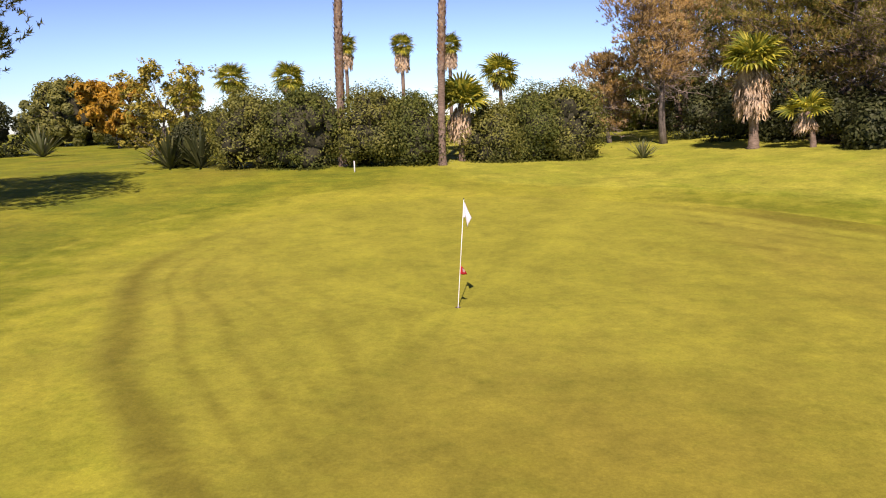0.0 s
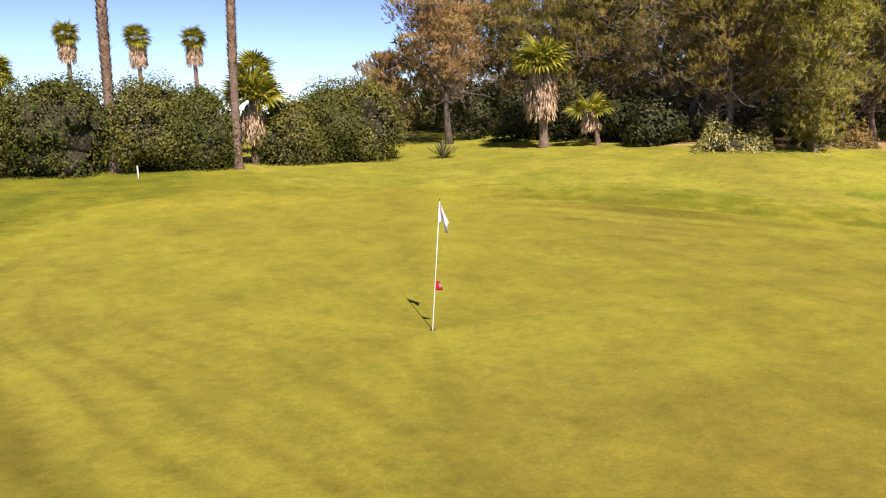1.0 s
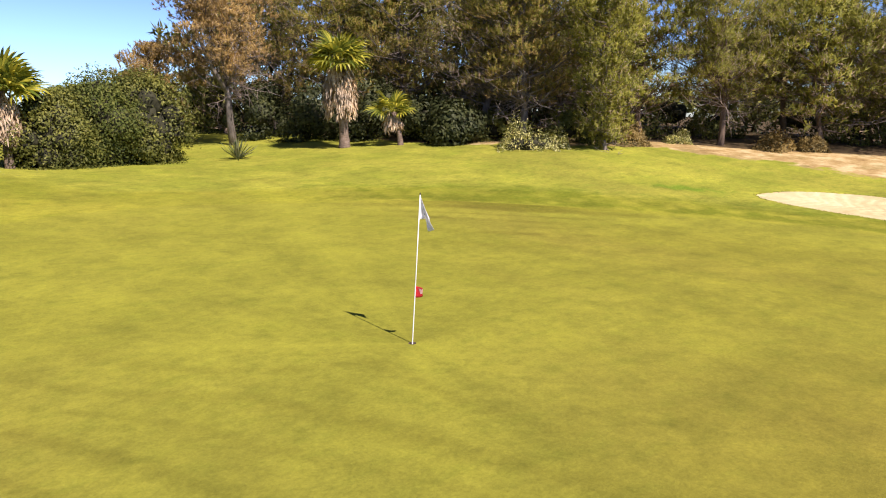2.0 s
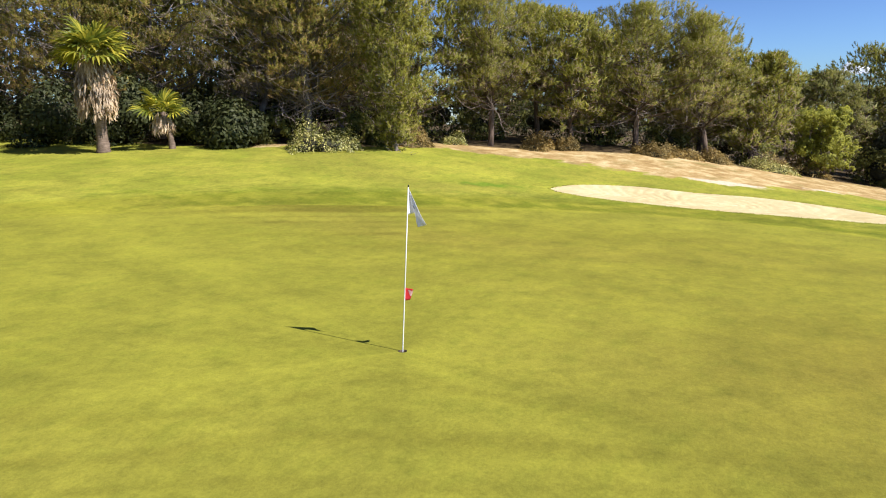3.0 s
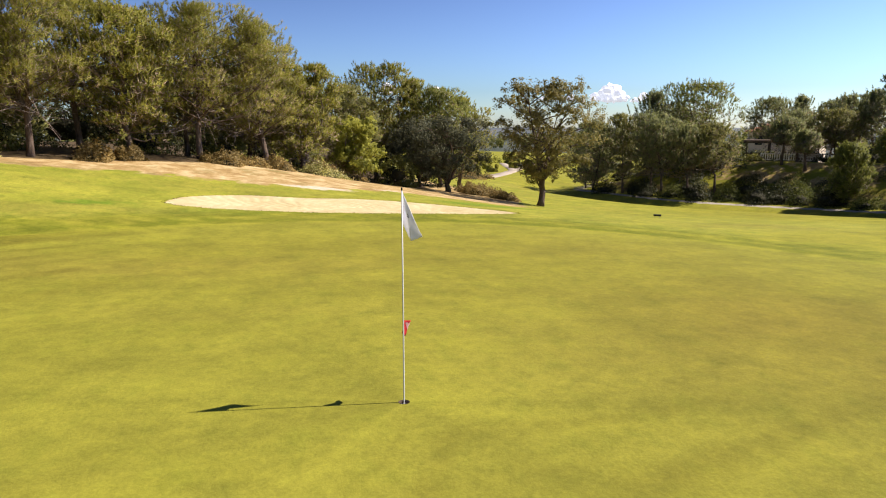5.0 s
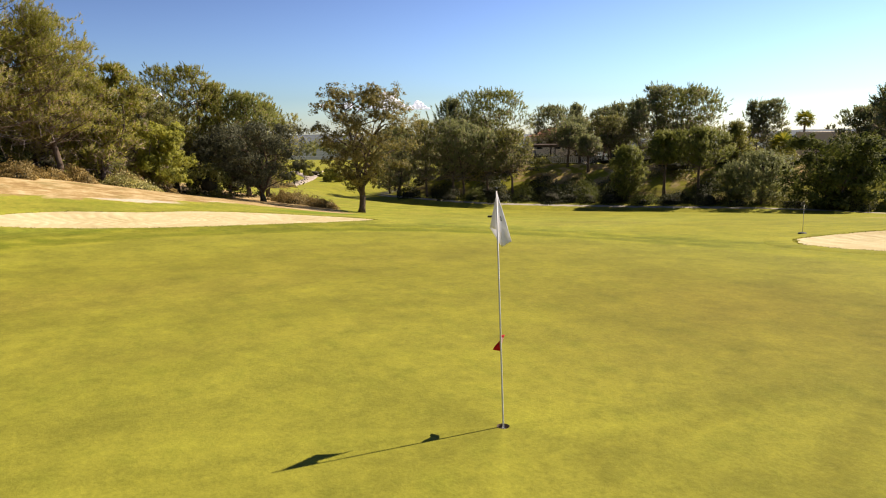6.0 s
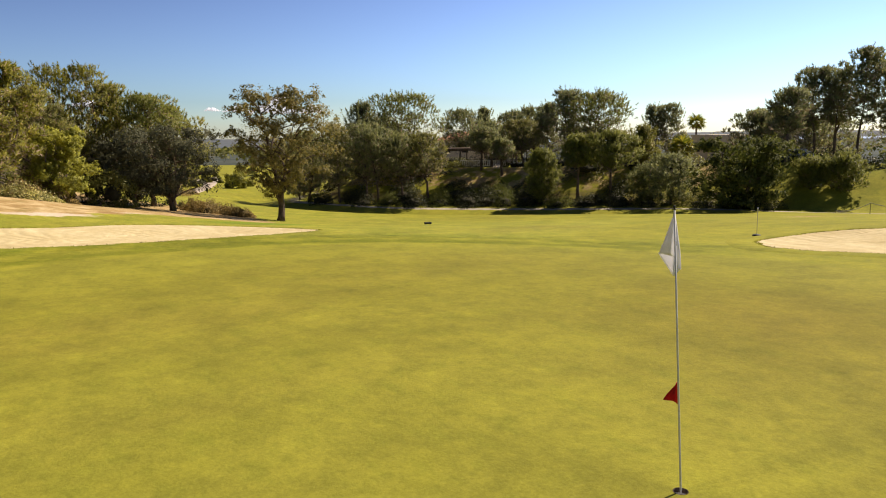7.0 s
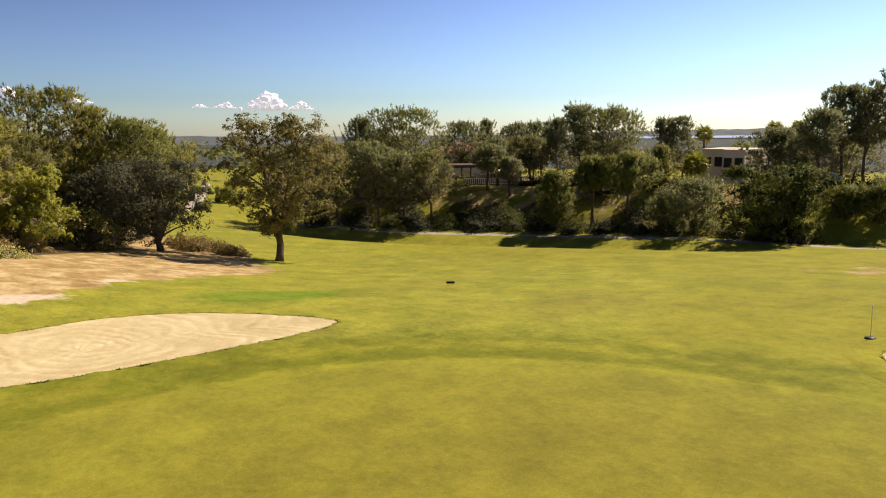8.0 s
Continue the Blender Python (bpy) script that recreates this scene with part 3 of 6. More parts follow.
def build_ground():
    xs, ys = spread(-26, 62, 0.6, 3600), spread(-58, 34, 0.6, 3600)
    gx, gy = np.meshgrid(xs, ys)
    x, y = gx.ravel(), gy.ravel()
    z = land(x, y)
    z = z + 0.012 * np.sin(x * 1.7 + np.sin(y * 0.9)) * np.cos(y * 1.3)
    for out in (OUT_A, OUT_B):
        near = (np.abs(x - out[:, 0].mean()) < 20) & (np.abs(y - out[:, 1].mean()) < 20)
        d = np.full(x.shape, -9.0)
        d[near] = inside(x[near], y[near], out)
        z = z - 0.85 * smooth(-0.5, 0.95, d) + 0.015 * smooth(-1.4, -0.5, d)
    dg = green_radius(np.arctan2(y, x)) - np.hypot(x, y)
    z = z - 0.06 * smooth(-0.2, 0.8, dg) - 0.5 * smooth(1.6, 0.7, np.hypot(x, y))
    me = bpy.data.meshes.new("ground")
    nx, ny = len(xs), len(ys)
    i = (np.arange(ny - 1)[:, None] * nx + np.arange(nx - 1)[None, :]).ravel()
    quads = np.c_[i, i + 1, i + nx + 1, i + nx]
    me.vertices.add(len(x))
    me.vertices.foreach_set("co", np.c_[x, y, z].ravel())
    me.loops.add(quads.size)
    me.loops.foreach_set("vertex_index", quads.ravel().astype(np.int32))
    me.polygons.add(len(quads))
    me.polygons.foreach_set("loop_start", np.arange(0, quads.size, 4, dtype=np.int32))
    me.update(calc_edges=True)
    me.polygons.foreach_set("use_smooth", np.ones(len(quads), bool))
    masks = turf_masks(x, y)
    for key, val in masks.items():
        at = me.attributes.new(key, "FLOAT", "POINT")
        at.data.foreach_set("value", val.astype(np.float32))
    me.materials.append(MAT["ground"])
    return tagged(new("ground", me), "sunlit yellow-green mown grass with bare soil under the pines", "", "", "structure")


def build_green():
    """The putting green: a disc of close turf round the cup, with a collar that drops to the rough."""
    na, radii = 180, [0.056, 0.09, 0.2, 0.45]
    rings = []
    for k in range(84):
        rings.append(k / 83)
    verts, faces, ring_mark, near_edge, tan = [], [], [], [], []
    ang = np.linspace(0, 2 * math.pi, na, endpoint=False)
    edge = green_radius(ang)
    rows = [np.full(na, r) for r in radii] + [0.8 + (edge - 0.8) * t for t in rings] + [edge + 0.45]
    for j, r in enumerate(rows):
        x, y = r * np.cos(ang), r * np.sin(ang)
        z = land(x, y) + (0.014 if j < len(rows) - 1 else -0.03)
        verts.append(np.c_[x, y, z])
        d = edge - r
        marks = sum(amp * np.exp(-((d - at) / wide) ** 2) for at, wide, amp in ((0.75, 0.38, 0.95), (1.7, 0.14, 0.55), (2.5, 0.2, 0.5), (3.3, 0.14, 0.35), (4.2, 0.32, 0.45), (5.8, 0.4, 0.4), (7.4, 0.4, 0.3)))
        near_edge.append(smooth(-0.1, 0.7, d))
        tan.append(np.maximum(0.50 * smooth(-1.0, 9.0, 0.8 * x - 0.6 * y) * smooth(0.3, 5.0, d), 1.0 * np.exp(-((x - 2.2) / 5.2) ** 2 - ((y + 6.4) / 3.4) ** 2)))
        west = smooth(0.1, 0.8, -np.cos(ang - radians(20)))
        marks = marks + 1.1 * np.exp(-(d / 0.5) ** 2) * (1 - west) * np.exp(-((ang - radians(38)) / 0.38) ** 2)
        west = np.maximum(west, np.exp(-((ang - radians(38)) / 0.38) ** 2))
        ring_mark.append(np.clip(marks * west, 0, 1))
    v = np.concatenate(verts)
    for j in range(len(rows) - 1):
        for k in range(na):
            k2 = (k + 1) % na
            faces.append((j * na + k, (j + 1) * na + k, (j + 1) * na + k2, j * na + k2))
    me = bpy.data.meshes.new("putting_green")
    me.from_pydata(v.tolist(), [], faces)
    me.polygons.foreach_set("use_smooth", [True] * len(faces))
    at = me.attributes.new("ring", "FLOAT", "POINT")
    at.data.foreach_set("value", np.concatenate(ring_mark).astype(np.float32))
    at = me.attributes.new("tan", "FLOAT", "POINT")
    at.data.foreach_set("value", np.concatenate(tan).astype(np.float32))
    at = me.attributes.new("close", "FLOAT", "POINT")
    at.data.foreach_set("value", np.concatenate(near_edge).astype(np.float32))
    me.materials.append(MAT["ground"])
    return tagged(new("putting_green", me), "close-mown olive-green putting green with mower marks", "", "", "structure")


def build_bunker(name, out, label, seed, turn):
    """Raked sand in a shallow hollow."""
    n = len(out)
    c = out.mean(axis=0)
    verts, faces, inset = [], [], []
    steps = [1.0, 0.985, 0.96] + [0.92 - 0.84 * k / 19 for k in range(20)]
    rng = np.random.default_rng(seed)
    for s in steps:
        p = c + (out - c) * s
        d = np.maximum(inside(p[:, 0], p[:, 1], out), 0) if s < 1 else np.zeros(n)
        z = land(p[:, 0], p[:, 1]) + 0.012 - 0.08 * smooth(0.0, 2.2, d) + 0.012 * rng.normal(size=n) * (d > 0.3)
        verts.append(np.c_[p, z])
        inset.append(0.5 * d + np.hypot(p[:, 0] - turn[0], (p[:, 1] - turn[1]) * 0.75))
    for j in range(len(steps) - 1):
        for k in range(n):
            k2 = (k + 1) % n
            faces.append((j * n + k, j * n + k2, (j + 1) * n + k2, (j + 1) * n + k))
    mid = np.array([[c[0], c[1], land_at(*c) - 0.07]])
    v = np.concatenate(verts + [mid])
    faces += [((len(steps) - 1) * n + k, (len(steps) - 1) * n + (k + 1) % n, len(v) - 1) for k in range(n)]
    me = bpy.data.meshes.new(name)
    me.from_pydata(v.tolist(), [], faces)
    me.polygons.foreach_set("use_smooth", [True] * len(faces))
    me.attributes.new("rake", "FLOAT", "POINT").data.foreach_set("value", np.concatenate(inset + [inset[-1][:1]]))
    me.materials.append(MAT["sand"])
    return tagged(new(name, me), label, "bunker", "", "structure")


def build_rim(out, seed):
    """Turf that rolls over the edge of the sand."""
    rng = np.random.default_rng(seed)
    fine = closed_curve([tuple(p) for p in out], 4)
    n = len(fine)
    tan = np.roll(fine, -1, axis=0) - np.roll(fine, 1, axis=0)
    tan /= np.linalg.norm(tan, axis=1, keepdims=True)
    away = np.c_[tan[:, 1], -tan[:, 0]]
    if ((fine - fine.mean(axis=0)) * away).sum() < 0:
        away = -away
    sway = 0.035 * rng.normal(size=n) + 0.05 * np.sin(np.arange(n) * 0.31 + seed) + 0.04 * np.sin(np.arange(n) * 0.83)
    rows = []
    for o, lift in ((1.0, -0.03), (0.8, 0.027), (0.5, 0.031), (0.2, 0.032), (0.06, 0.026), (0.0, 0.004), (-0.03, -0.06)):
        p = fine + away * (o + sway * (o < 0.5))[:, None] if o < 0.5 else fine + away * o
        rows.append(np.c_[p, land(p[:, 0], p[:, 1]) + lift])
    s = Shape()
    s.add(np.concatenate(rows), [(j * n + k, j * n + (k + 1) % n, (j + 1) * n + (k + 1) % n, (j + 1) * n + k) for j in range(len(rows) - 1) for k in range(n)])
    ob = solid("bunker_rim", s, "ground", "turf rolled over the edge of the sand", "", "structure")
    at = np.concatenate(rows)
    for key, val in turf_masks(at[:, 0], at[:, 1]).items():
        ob.data.attributes.new(key, "FLOAT", "POINT").data.foreach_set("value", val.astype(np.float32))
    return ob


def build_path(line, half):
    """A pale beaten path, slightly raised in the middle."""
    pts = [Vector((x, y, 0)) for x, y in line]
    way = []
    for a, b in zip(pts[:-1], pts[1:]):
        way += [a.lerp(b, k / 6) for k in range(6)]
    for _ in range(5):
        way = [way[0]] + [(way[k - 1] + way[k] * 2 + way[k + 1]) / 4 for k in range(1, len(way) - 1)] + [way[-1]]
    rng = random.Random(4)
    s = Shape()
    verts = []
    for k, p in enumerate(way):
        d = (way[min(k + 1, len(way) - 1)] - way[max(k - 1, 0)]).normalized()
        n = Vector((-d.y, d.x, 0))
        for u, lift in ((-1.0, -0.06), (-0.9, 0.05), (0, 0.09), (0.9, 0.05), (1.0, -0.06)):
            q = p + n * u * half * (1 + 0.12 * (rng.random() - 0.5))
            verts.append((q.x, q.y, land_at(q.x, q.y) + lift + 0.05))
    s.add(verts, [(k * 5 + j, k * 5 + j + 1, k * 5 + j + 6, k * 5 + j + 5) for k in range(len(way) - 1) for j in range(4)])
    return solid("path", s, "path", "pale winding gravel path in the valley", "path", "structure")


build_ground()
build_path(FAR_PATH, 0.9)
build_path(SIDE_PATH, 0.9)
build_green()
build_bunker("sand_bunker", OUT_A, "long pale sand bunker raked in curves", 1, (21.2, -2.0))
build_bunker("sand_bunker", OUT_B, "warm sand bunker with a sloping face", 2, (3.0, -23.5))
build_rim(OUT_A, 1)
build_rim(OUT_B, 2)


# ---------------------------------------------------------------- trees
def bent(a, b, rng, sag=0.12, n=5):
    """Points of a limb from a to b, bowed and crooked."""
    a, b = np.array(a, float), np.array(b, float)
    ln = np.linalg.norm(b - a)
    off = rng.normal(size=3) * ln * 0.07
    pts = []
    for t in np.linspace(0, 1, n):
        pts.append(a + (b - a) * t + off * math.sin(math.pi * t) + np.array([0, 0, sag * ln * math.sin(math.pi * t)]))
    return pts


def clump_leaves(rng, centre, rad, tufts, per, flat=0.62, spread_k=0.24):
    """Tufts of leaves through a flattened clump, most of them near its outside."""
    d = rng.normal(size=(tufts, 3))
    d /= np.linalg.norm(d, axis=1, keepdims=True)
    d[:, 2] = np.where(d[:, 2] < -0.35, -d[:, 2], d[:, 2])
    r = rad * (rng.uniform(0.3, 1.0, tufts) + 0.35 * (rng.random(tufts) < 0.15))[:, None]
    tc = np.array(centre) + d * r * np.array([1, 1, flat])
    tr = rad * spread_k * rng.uniform(0.6, 1.5, tufts)
    off = rng.normal(size=(tufts, per, 3))
    off /= np.linalg.norm(off, axis=2, keepdims=True)
    pos = tc[:, None, :] + off * tr[:, None, None] * rng.uniform(0.2, 1.0, (tufts, per, 1))
    way = 0.6 * off + 0.7 * d[:, None, :] + np.array([0, 0, 0.35]) + 0.6 * rng.normal(size=off.shape)
    out = off * 0.5 + d[:, None, :] + np.array([0, 0, 0.25])
    return pos.reshape(-1, 3), way.reshape(-1, 3), out.reshape(-1, 3)


def crown_radius(h, profile):
    """Half width of a crown at a share of its height."""
    if profile == "dome":
        return math.sqrt(max(0.04, 1 - ((h - 0.34) / 0.68) ** 2)) if h > 0.34 else 0.70 + 0.88 * h
    if profile == "cone":
        return 1.02 - 0.86 * h
    if profile == "umbrella":
        return math.sqrt(max(0.05, 1 - ((h - 0.55) / 0.50) ** 2)) if h > 0.55 else 0.45 + h
    return math.sqrt(max(0.06, 1 - (2 * h - 0.95) ** 2))


def pine_pad(rng, centre, rad, flat, tufts, per, length, away):
    """One bough end: a flattened cushion of upturned tufts, each a burst of needles."""
    d = rng.normal(size=(tufts, 3))
    d /= np.linalg.norm(d, axis=1, keepdims=True)
    d[:, 2] = np.where(d[:, 2] < -0.25, -d[:, 2], d[:, 2])
    reach = rng.uniform(0.55, 1.05, tufts) + 0.4 * (rng.random(tufts) < 0.10)
    at = centre + d * (rad * reach)[:, None] * np.array([1, 1, flat])
    grow = d * np.array([0.8, 0.8, 1.0]) + np.array([0, 0, 0.55]) + 0.35 * away
    grow /= np.linalg.norm(grow, axis=1, keepdims=True)
    way = grow[:, None, :] + 0.75 * rng.normal(size=(tufts, per, 3))
    way /= np.linalg.norm(way, axis=2, keepdims=True)
    pos = at[:, None, :] + way * length * 0.42 + grow[:, None, :] * rng.uniform(-0.5, 0.5, (tufts, per, 1)) * length
    out = d * np.array([1, 1, 1.5]) + 0.45 * away + np.array([0, 0, 0.15])
    return pos.reshape(-1, 3), way.reshape(-1, 3), np.repeat(out, per, axis=0)


def pine(name, x, y, height, width, bare, leaf, label, seed, pads=44, tufts=36, per=9, length=0.24, wide=0.055, lean=(0, 0), girth=0.16, bark="bark",
         profile="dome", forks=1, pad=0.13, flat=0.52, group="", dry=0.3, dead_leaf="pine_dry", deadwood=8, sink=0.15, inner=0.25, cast=0.45):
    """A pine: crooked trunk, rising boughs, and cushions of needles with dry twigs and gaps below them."""
    rng = np.random.default_rng(seed)
    root = thing(name, x, y, land_at(x, y) - sink, label, "pine", group)
    height += sink
    bare += sink
    crown_h = height - bare
    wood, twig = Shape(), Shape()
    mid = np.array([lean[0] * 0.35, lean[1] * 0.35, max(0.25, bare) * 0.75])
    stems = []
    for s in range(forks):
        a = 2 * math.pi * (s + rng.uniform(0, 0.5)) / forks
        fan = 0.0 if forks == 1 else width * 0.17
        end = np.array([lean[0] + math.cos(a) * fan, lean[1] + math.sin(a) * fan, height - crown_h * rng.uniform(0.10, 0.2)])
        pts = [np.zeros(3), mid * 0.45 + rng.normal(size=3) * 0.05, mid] + bent(mid, end, rng, 0.0, 7)[1:]
        rr = [girth * 1.4, girth * 1.05, girth * 0.92] + [girth * (0.84 - 0.125 * k) for k in range(1, 7)]
        if s:
            pts, rr = pts[2:], [r * 0.8 for r in rr[2:]]
        wood.tube(pts, rr, 8, True, 0.2, seed + s)
        stems.append((mid, end))
    live, dead = [], []
    for k in range(pads):
        h = ((k + rng.uniform(0.1, 0.9)) / pads) ** 0.92
        a = k * 2.39996 + rng.uniform(-0.6, 0.6)
        env = crown_radius(h, profile) * (1 + 0.16 * math.sin(2 * a + seed) + 0.12 * math.sin(3 * a + 5 * h + 2 * seed))
        rad = pad * width * rng.uniform(0.65, 1.25) * (0.8 + 0.25 * env)
        r = max(0.0, 0.5 * width * env - 0.7 * rad) * (rng.uniform(0.1, 0.6) if rng.random() < inner else rng.uniform(0.82, 1.05))
        m0, end = stems[k % forks]
        z = min(bare + h * crown_h, height - rad * flat)
        axis = m0 + (end - m0) * min(1, max(0, (z - m0[2]) / max(0.1, end[2] - m0[2])))
        tip = np.array([axis[0] + math.cos(a) * r * (0.75 if forks > 1 else 1), axis[1] + math.sin(a) * r * (0.75 if forks > 1 else 1), z])
        u = min(0.96, max(0.0, (z - rng.uniform(0.25, 0.5) * r - m0[2]) / max(0.1, end[2] - m0[2])))
        limb = bent(m0 + (end - m0) * u, tip, rng, -0.06, 6)
        g = girth * (0.40 - 0.22 * h)
        wood.tube(limb, [g, g * 0.8, g * 0.62, g * 0.48, g * 0.32, g * 0.18], 5, False, 0.1, seed + k)
        away = np.array([math.cos(a) * 0.8, math.sin(a) * 0.8, 0.25 + 0.75 * h])
        for _ in range(3):
            q = tip + rng.normal(size=3) * rad * np.array([0.5, 0.5, 0.2])
            wood.tube(bent(limb[3], q, rng, 0.04, 3), [g * 0.3, g * 0.2, g * 0.08], 3, False)
        for c, rr, n in ((tip, rad, tufts), (np.array(limb[3]) + rng.normal(size=3) * rad * 0.3, rad * 0.7, tufts // 3)):
            p, w, o = pine_pad(rng, c, rr, flat, max(4, n), per, length, away)
            gone = rng.random(len(p)) < dry * (1.25 - 0.9 * h) * np.where(p[:, 2] < c[2], 1.5, 0.55)
            live.append((p[~gone], w[~gone], o[~gone]))
            dead.append((p[gone], w[gone], o[gone]))
    # leading shoots break the outline
    for k in range(pads // 2):
        a, q = rng.uniform(0, 2 * math.pi), math.sqrt(rng.random()) * 0.36 * width
        h = 1 - 0.55 * (2 * q / width) ** 2
        foot = np.array([lean[0] + math.cos(a) * q, lean[1] + math.sin(a) * q, bare + h * crown_h - 0.2])
        up = np.array([math.cos(a) * 0.35, math.sin(a) * 0.35, 1.0])
        n = 4 * per
        t = rng.random((n, 1))
        w = up * 0.8 + 0.7 * rng.normal(size=(n, 3))
        live.append((foot + up * (t - 0.4) * length * rng.uniform(2.0, 5.0) + w * length * 0.25 * (1.3 - t), w, w + up))
    part("trunk", wood, bark, root)
    for k in range(deadwood):
        a, h = rng.uniform(0, 2 * math.pi), rng.uniform(0.0, 0.7)
        s0 = mid + (stems[0][1] - mid) * h * 0.7
        e = s0 + np.array([math.cos(a), math.sin(a), rng.uniform(-0.35, 0.25)]) * width * rng.uniform(0.18, 0.4)
        limb = bent(s0, e, rng, -0.08)
        twig.tube(limb, [0.032, 0.025, 0.019, 0.013, 0.006], 3, False)
        for m in range(10):
            b0 = np.array(limb[1 + m % 4])
            twig.tube(bent(b0, b0 + rng.normal(size=3) * 0.55, rng, 0.0, 3), [0.012, 0.008, 0.004], 3, False)
    if deadwood:
        part("deadwood", twig, "twig", root, "bare grey lower branches")
    p, w, o = (np.concatenate([q[i] for q in dead]) for i in range(3))
    if len(p) > 50:
        part("withered_foliage", leaf_mesh("withered_foliage", p, w, length, wide * 0.8, rng, face=False, needle=True, out=o, keep=0.8), dead_leaf, root,
             "grey-brown dry twigs" if dead_leaf == "pine_dry" else "rusty withered needles")
    p, w, o = (np.concatenate([q[i] for q in live]) for i in range(3))
    part("crown", leaf_mesh("crown", p, w, length, wide, rng, face=False, needle=True, out=o, keep=cast), leaf, root)
    return root


def tree(name, x, y, height, width, bare, leaf, label, category="tree", seed=1, limbs=20, tufts=30, per=26, length=0.25, wide=0.085,
         lean=(0, 0), girth=0.16, bark="bark", profile="dome", forks=1, clump=0.24, group="", flat=0.62, deadwood=0, sink=0.15):
    """A tree: tapered crooked trunk with limbs, and a crown of leaf tufts in separate clumps."""
    rng = np.random.default_rng(seed)
    root = thing(name, x, y, land_at(x, y) - sink, label, category, group)
    height += sink
    wood = Shape()
    pos, way, out = [], [], []
    hub = np.array([lean[0] * 0.5, lean[1] * 0.5, bare + (height - bare) * 0.35])
    top = np.array([lean[0], lean[1], height * 0.88])
    stems = []
    for s in range(forks):
        a = 2 * math.pi * (s + rng.uniform(0, 0.5)) / forks
        spread_r = 0.0 if forks == 1 else width * 0.2
        end = top + np.array([math.cos(a) * spread_r, math.sin(a) * spread_r, -abs(rng.normal()) * 0.4])
        mid = np.array([lean[0] * 0.3, lean[1] * 0.3, bare * 0.55])
        pts = [np.zeros(3) + np.array([0, 0, 0.0]), mid * 0.45 + rng.normal(size=3) * 0.03, mid] + bent(mid, end, rng, 0.0, 6)[1:]
        rr = [girth * 1.35, girth * 1.05, girth * 0.9] + [girth * (0.85 - 0.15 * k) for k in range(1, 6)]
        if s:
            pts, rr = pts[2:], [r * 0.8 for r in rr[2:]]
        wood.tube(pts, rr, 8, True, 0.2, seed + s)
        stems.append((mid, end))
    crown_h = height - bare
    for k in range(limbs):
        h = (k + rng.uniform(0.1, 0.9)) / limbs
        a = k * 2.39996 + rng.uniform(-0.5, 0.5)
        if profile == "dome":
            pr = math.sqrt(max(0.05, 1 - (1.55 * h - 0.55) ** 2)) if h > 0.35 else 0.72 + 0.8 * h
        elif profile == "cone":
            pr = 1.0 - 0.82 * h
        else:
            pr = math.sqrt(max(0.08, 1 - (2 * h - 1) ** 2))
        r = 0.5 * width * pr * rng.uniform(0.55, 0.86)
        rad = clump * width * rng.uniform(0.65, 1.15) * (0.75 + 0.3 * pr)
        z = bare + h * crown_h
        mid, end = stems[k % forks]
        u = min(0.95, max(0.02, (z - rng.uniform(0.1, 0.25) * crown_h - mid[2]) / max(0.1, end[2] - mid[2])))
        start = mid + (end - mid) * u
        axis = mid + (end - mid) * min(1, max(0, (z - mid[2]) / max(0.1, end[2] - mid[2])))
        tip = np.array([axis[0] * 0.6 + lean[0] * 0.4 * h + math.cos(a) * r, axis[1] * 0.6 + lean[1] * 0.4 * h + math.sin(a) * r, min(z, height - rad * flat)])
        limb = bent(start, tip, rng, 0.10)
        g = girth * (0.42 - 0.2 * h)
        wood.tube(limb, [g, g * 0.8, g * 0.6, g * 0.42, g * 0.22], 5, False, 0.1, seed + k)
        for _ in range(3):
            q = tip + rng.normal(size=3) * rad * np.array([0.35, 0.35, 0.22])
            wood.tube(bent(limb[3], q, rng, 0.05, 3), [g * 0.36, g * 0.24, g * 0.1], 4, False)
        q = np.array(limb[2]) + rng.normal(size=3) * rad * 0.25
        for c, r, n in ((tip, rad, tufts), (q, rad * 0.75, max(4, tufts // 3))):
            p, w, o = clump_leaves(rng, c, r, n, per, flat)
            pos.append(p)
            way.append(w)
            away = p - hub
            out.append(o + 0.8 * away / np.maximum(np.linalg.norm(away, axis=1, keepdims=True), 0.1))
    part("trunk", wood, bark, root)
    if deadwood:
        dry = Shape()
        for k in range(deadwood):
            a, h = rng.uniform(0, 2 * math.pi), rng.uniform(0.25, 0.95)
            s = np.array([0, 0, bare * 0.5 + h * crown_h * 0.6])
            e = s + np.array([math.cos(a), math.sin(a), rng.uniform(-0.5, 0.2)]) * width * rng.uniform(0.2, 0.42)
            limb = bent(s, e, rng, -0.08)
            dry.tube(limb, [0.03, 0.024, 0.018, 0.012, 0.006], 3, False)
            for m in range(12):
                b0 = np.array(limb[1 + m % 4])
                dry.tube(bent(b0, b0 + rng.normal(size=3) * 0.6, rng, 0.0, 3), [0.011, 0.008, 0.004], 3, False)
        part("deadwood", dry, "twig", root, "bare grey lower branches")
    pos, way, out = np.concatenate(pos), np.concatenate(way), np.concatenate(out)
    part("crown", leaf_mesh("crown", pos, way, length, wide, rng, out=out, keep=0.7), leaf, root)
    return root


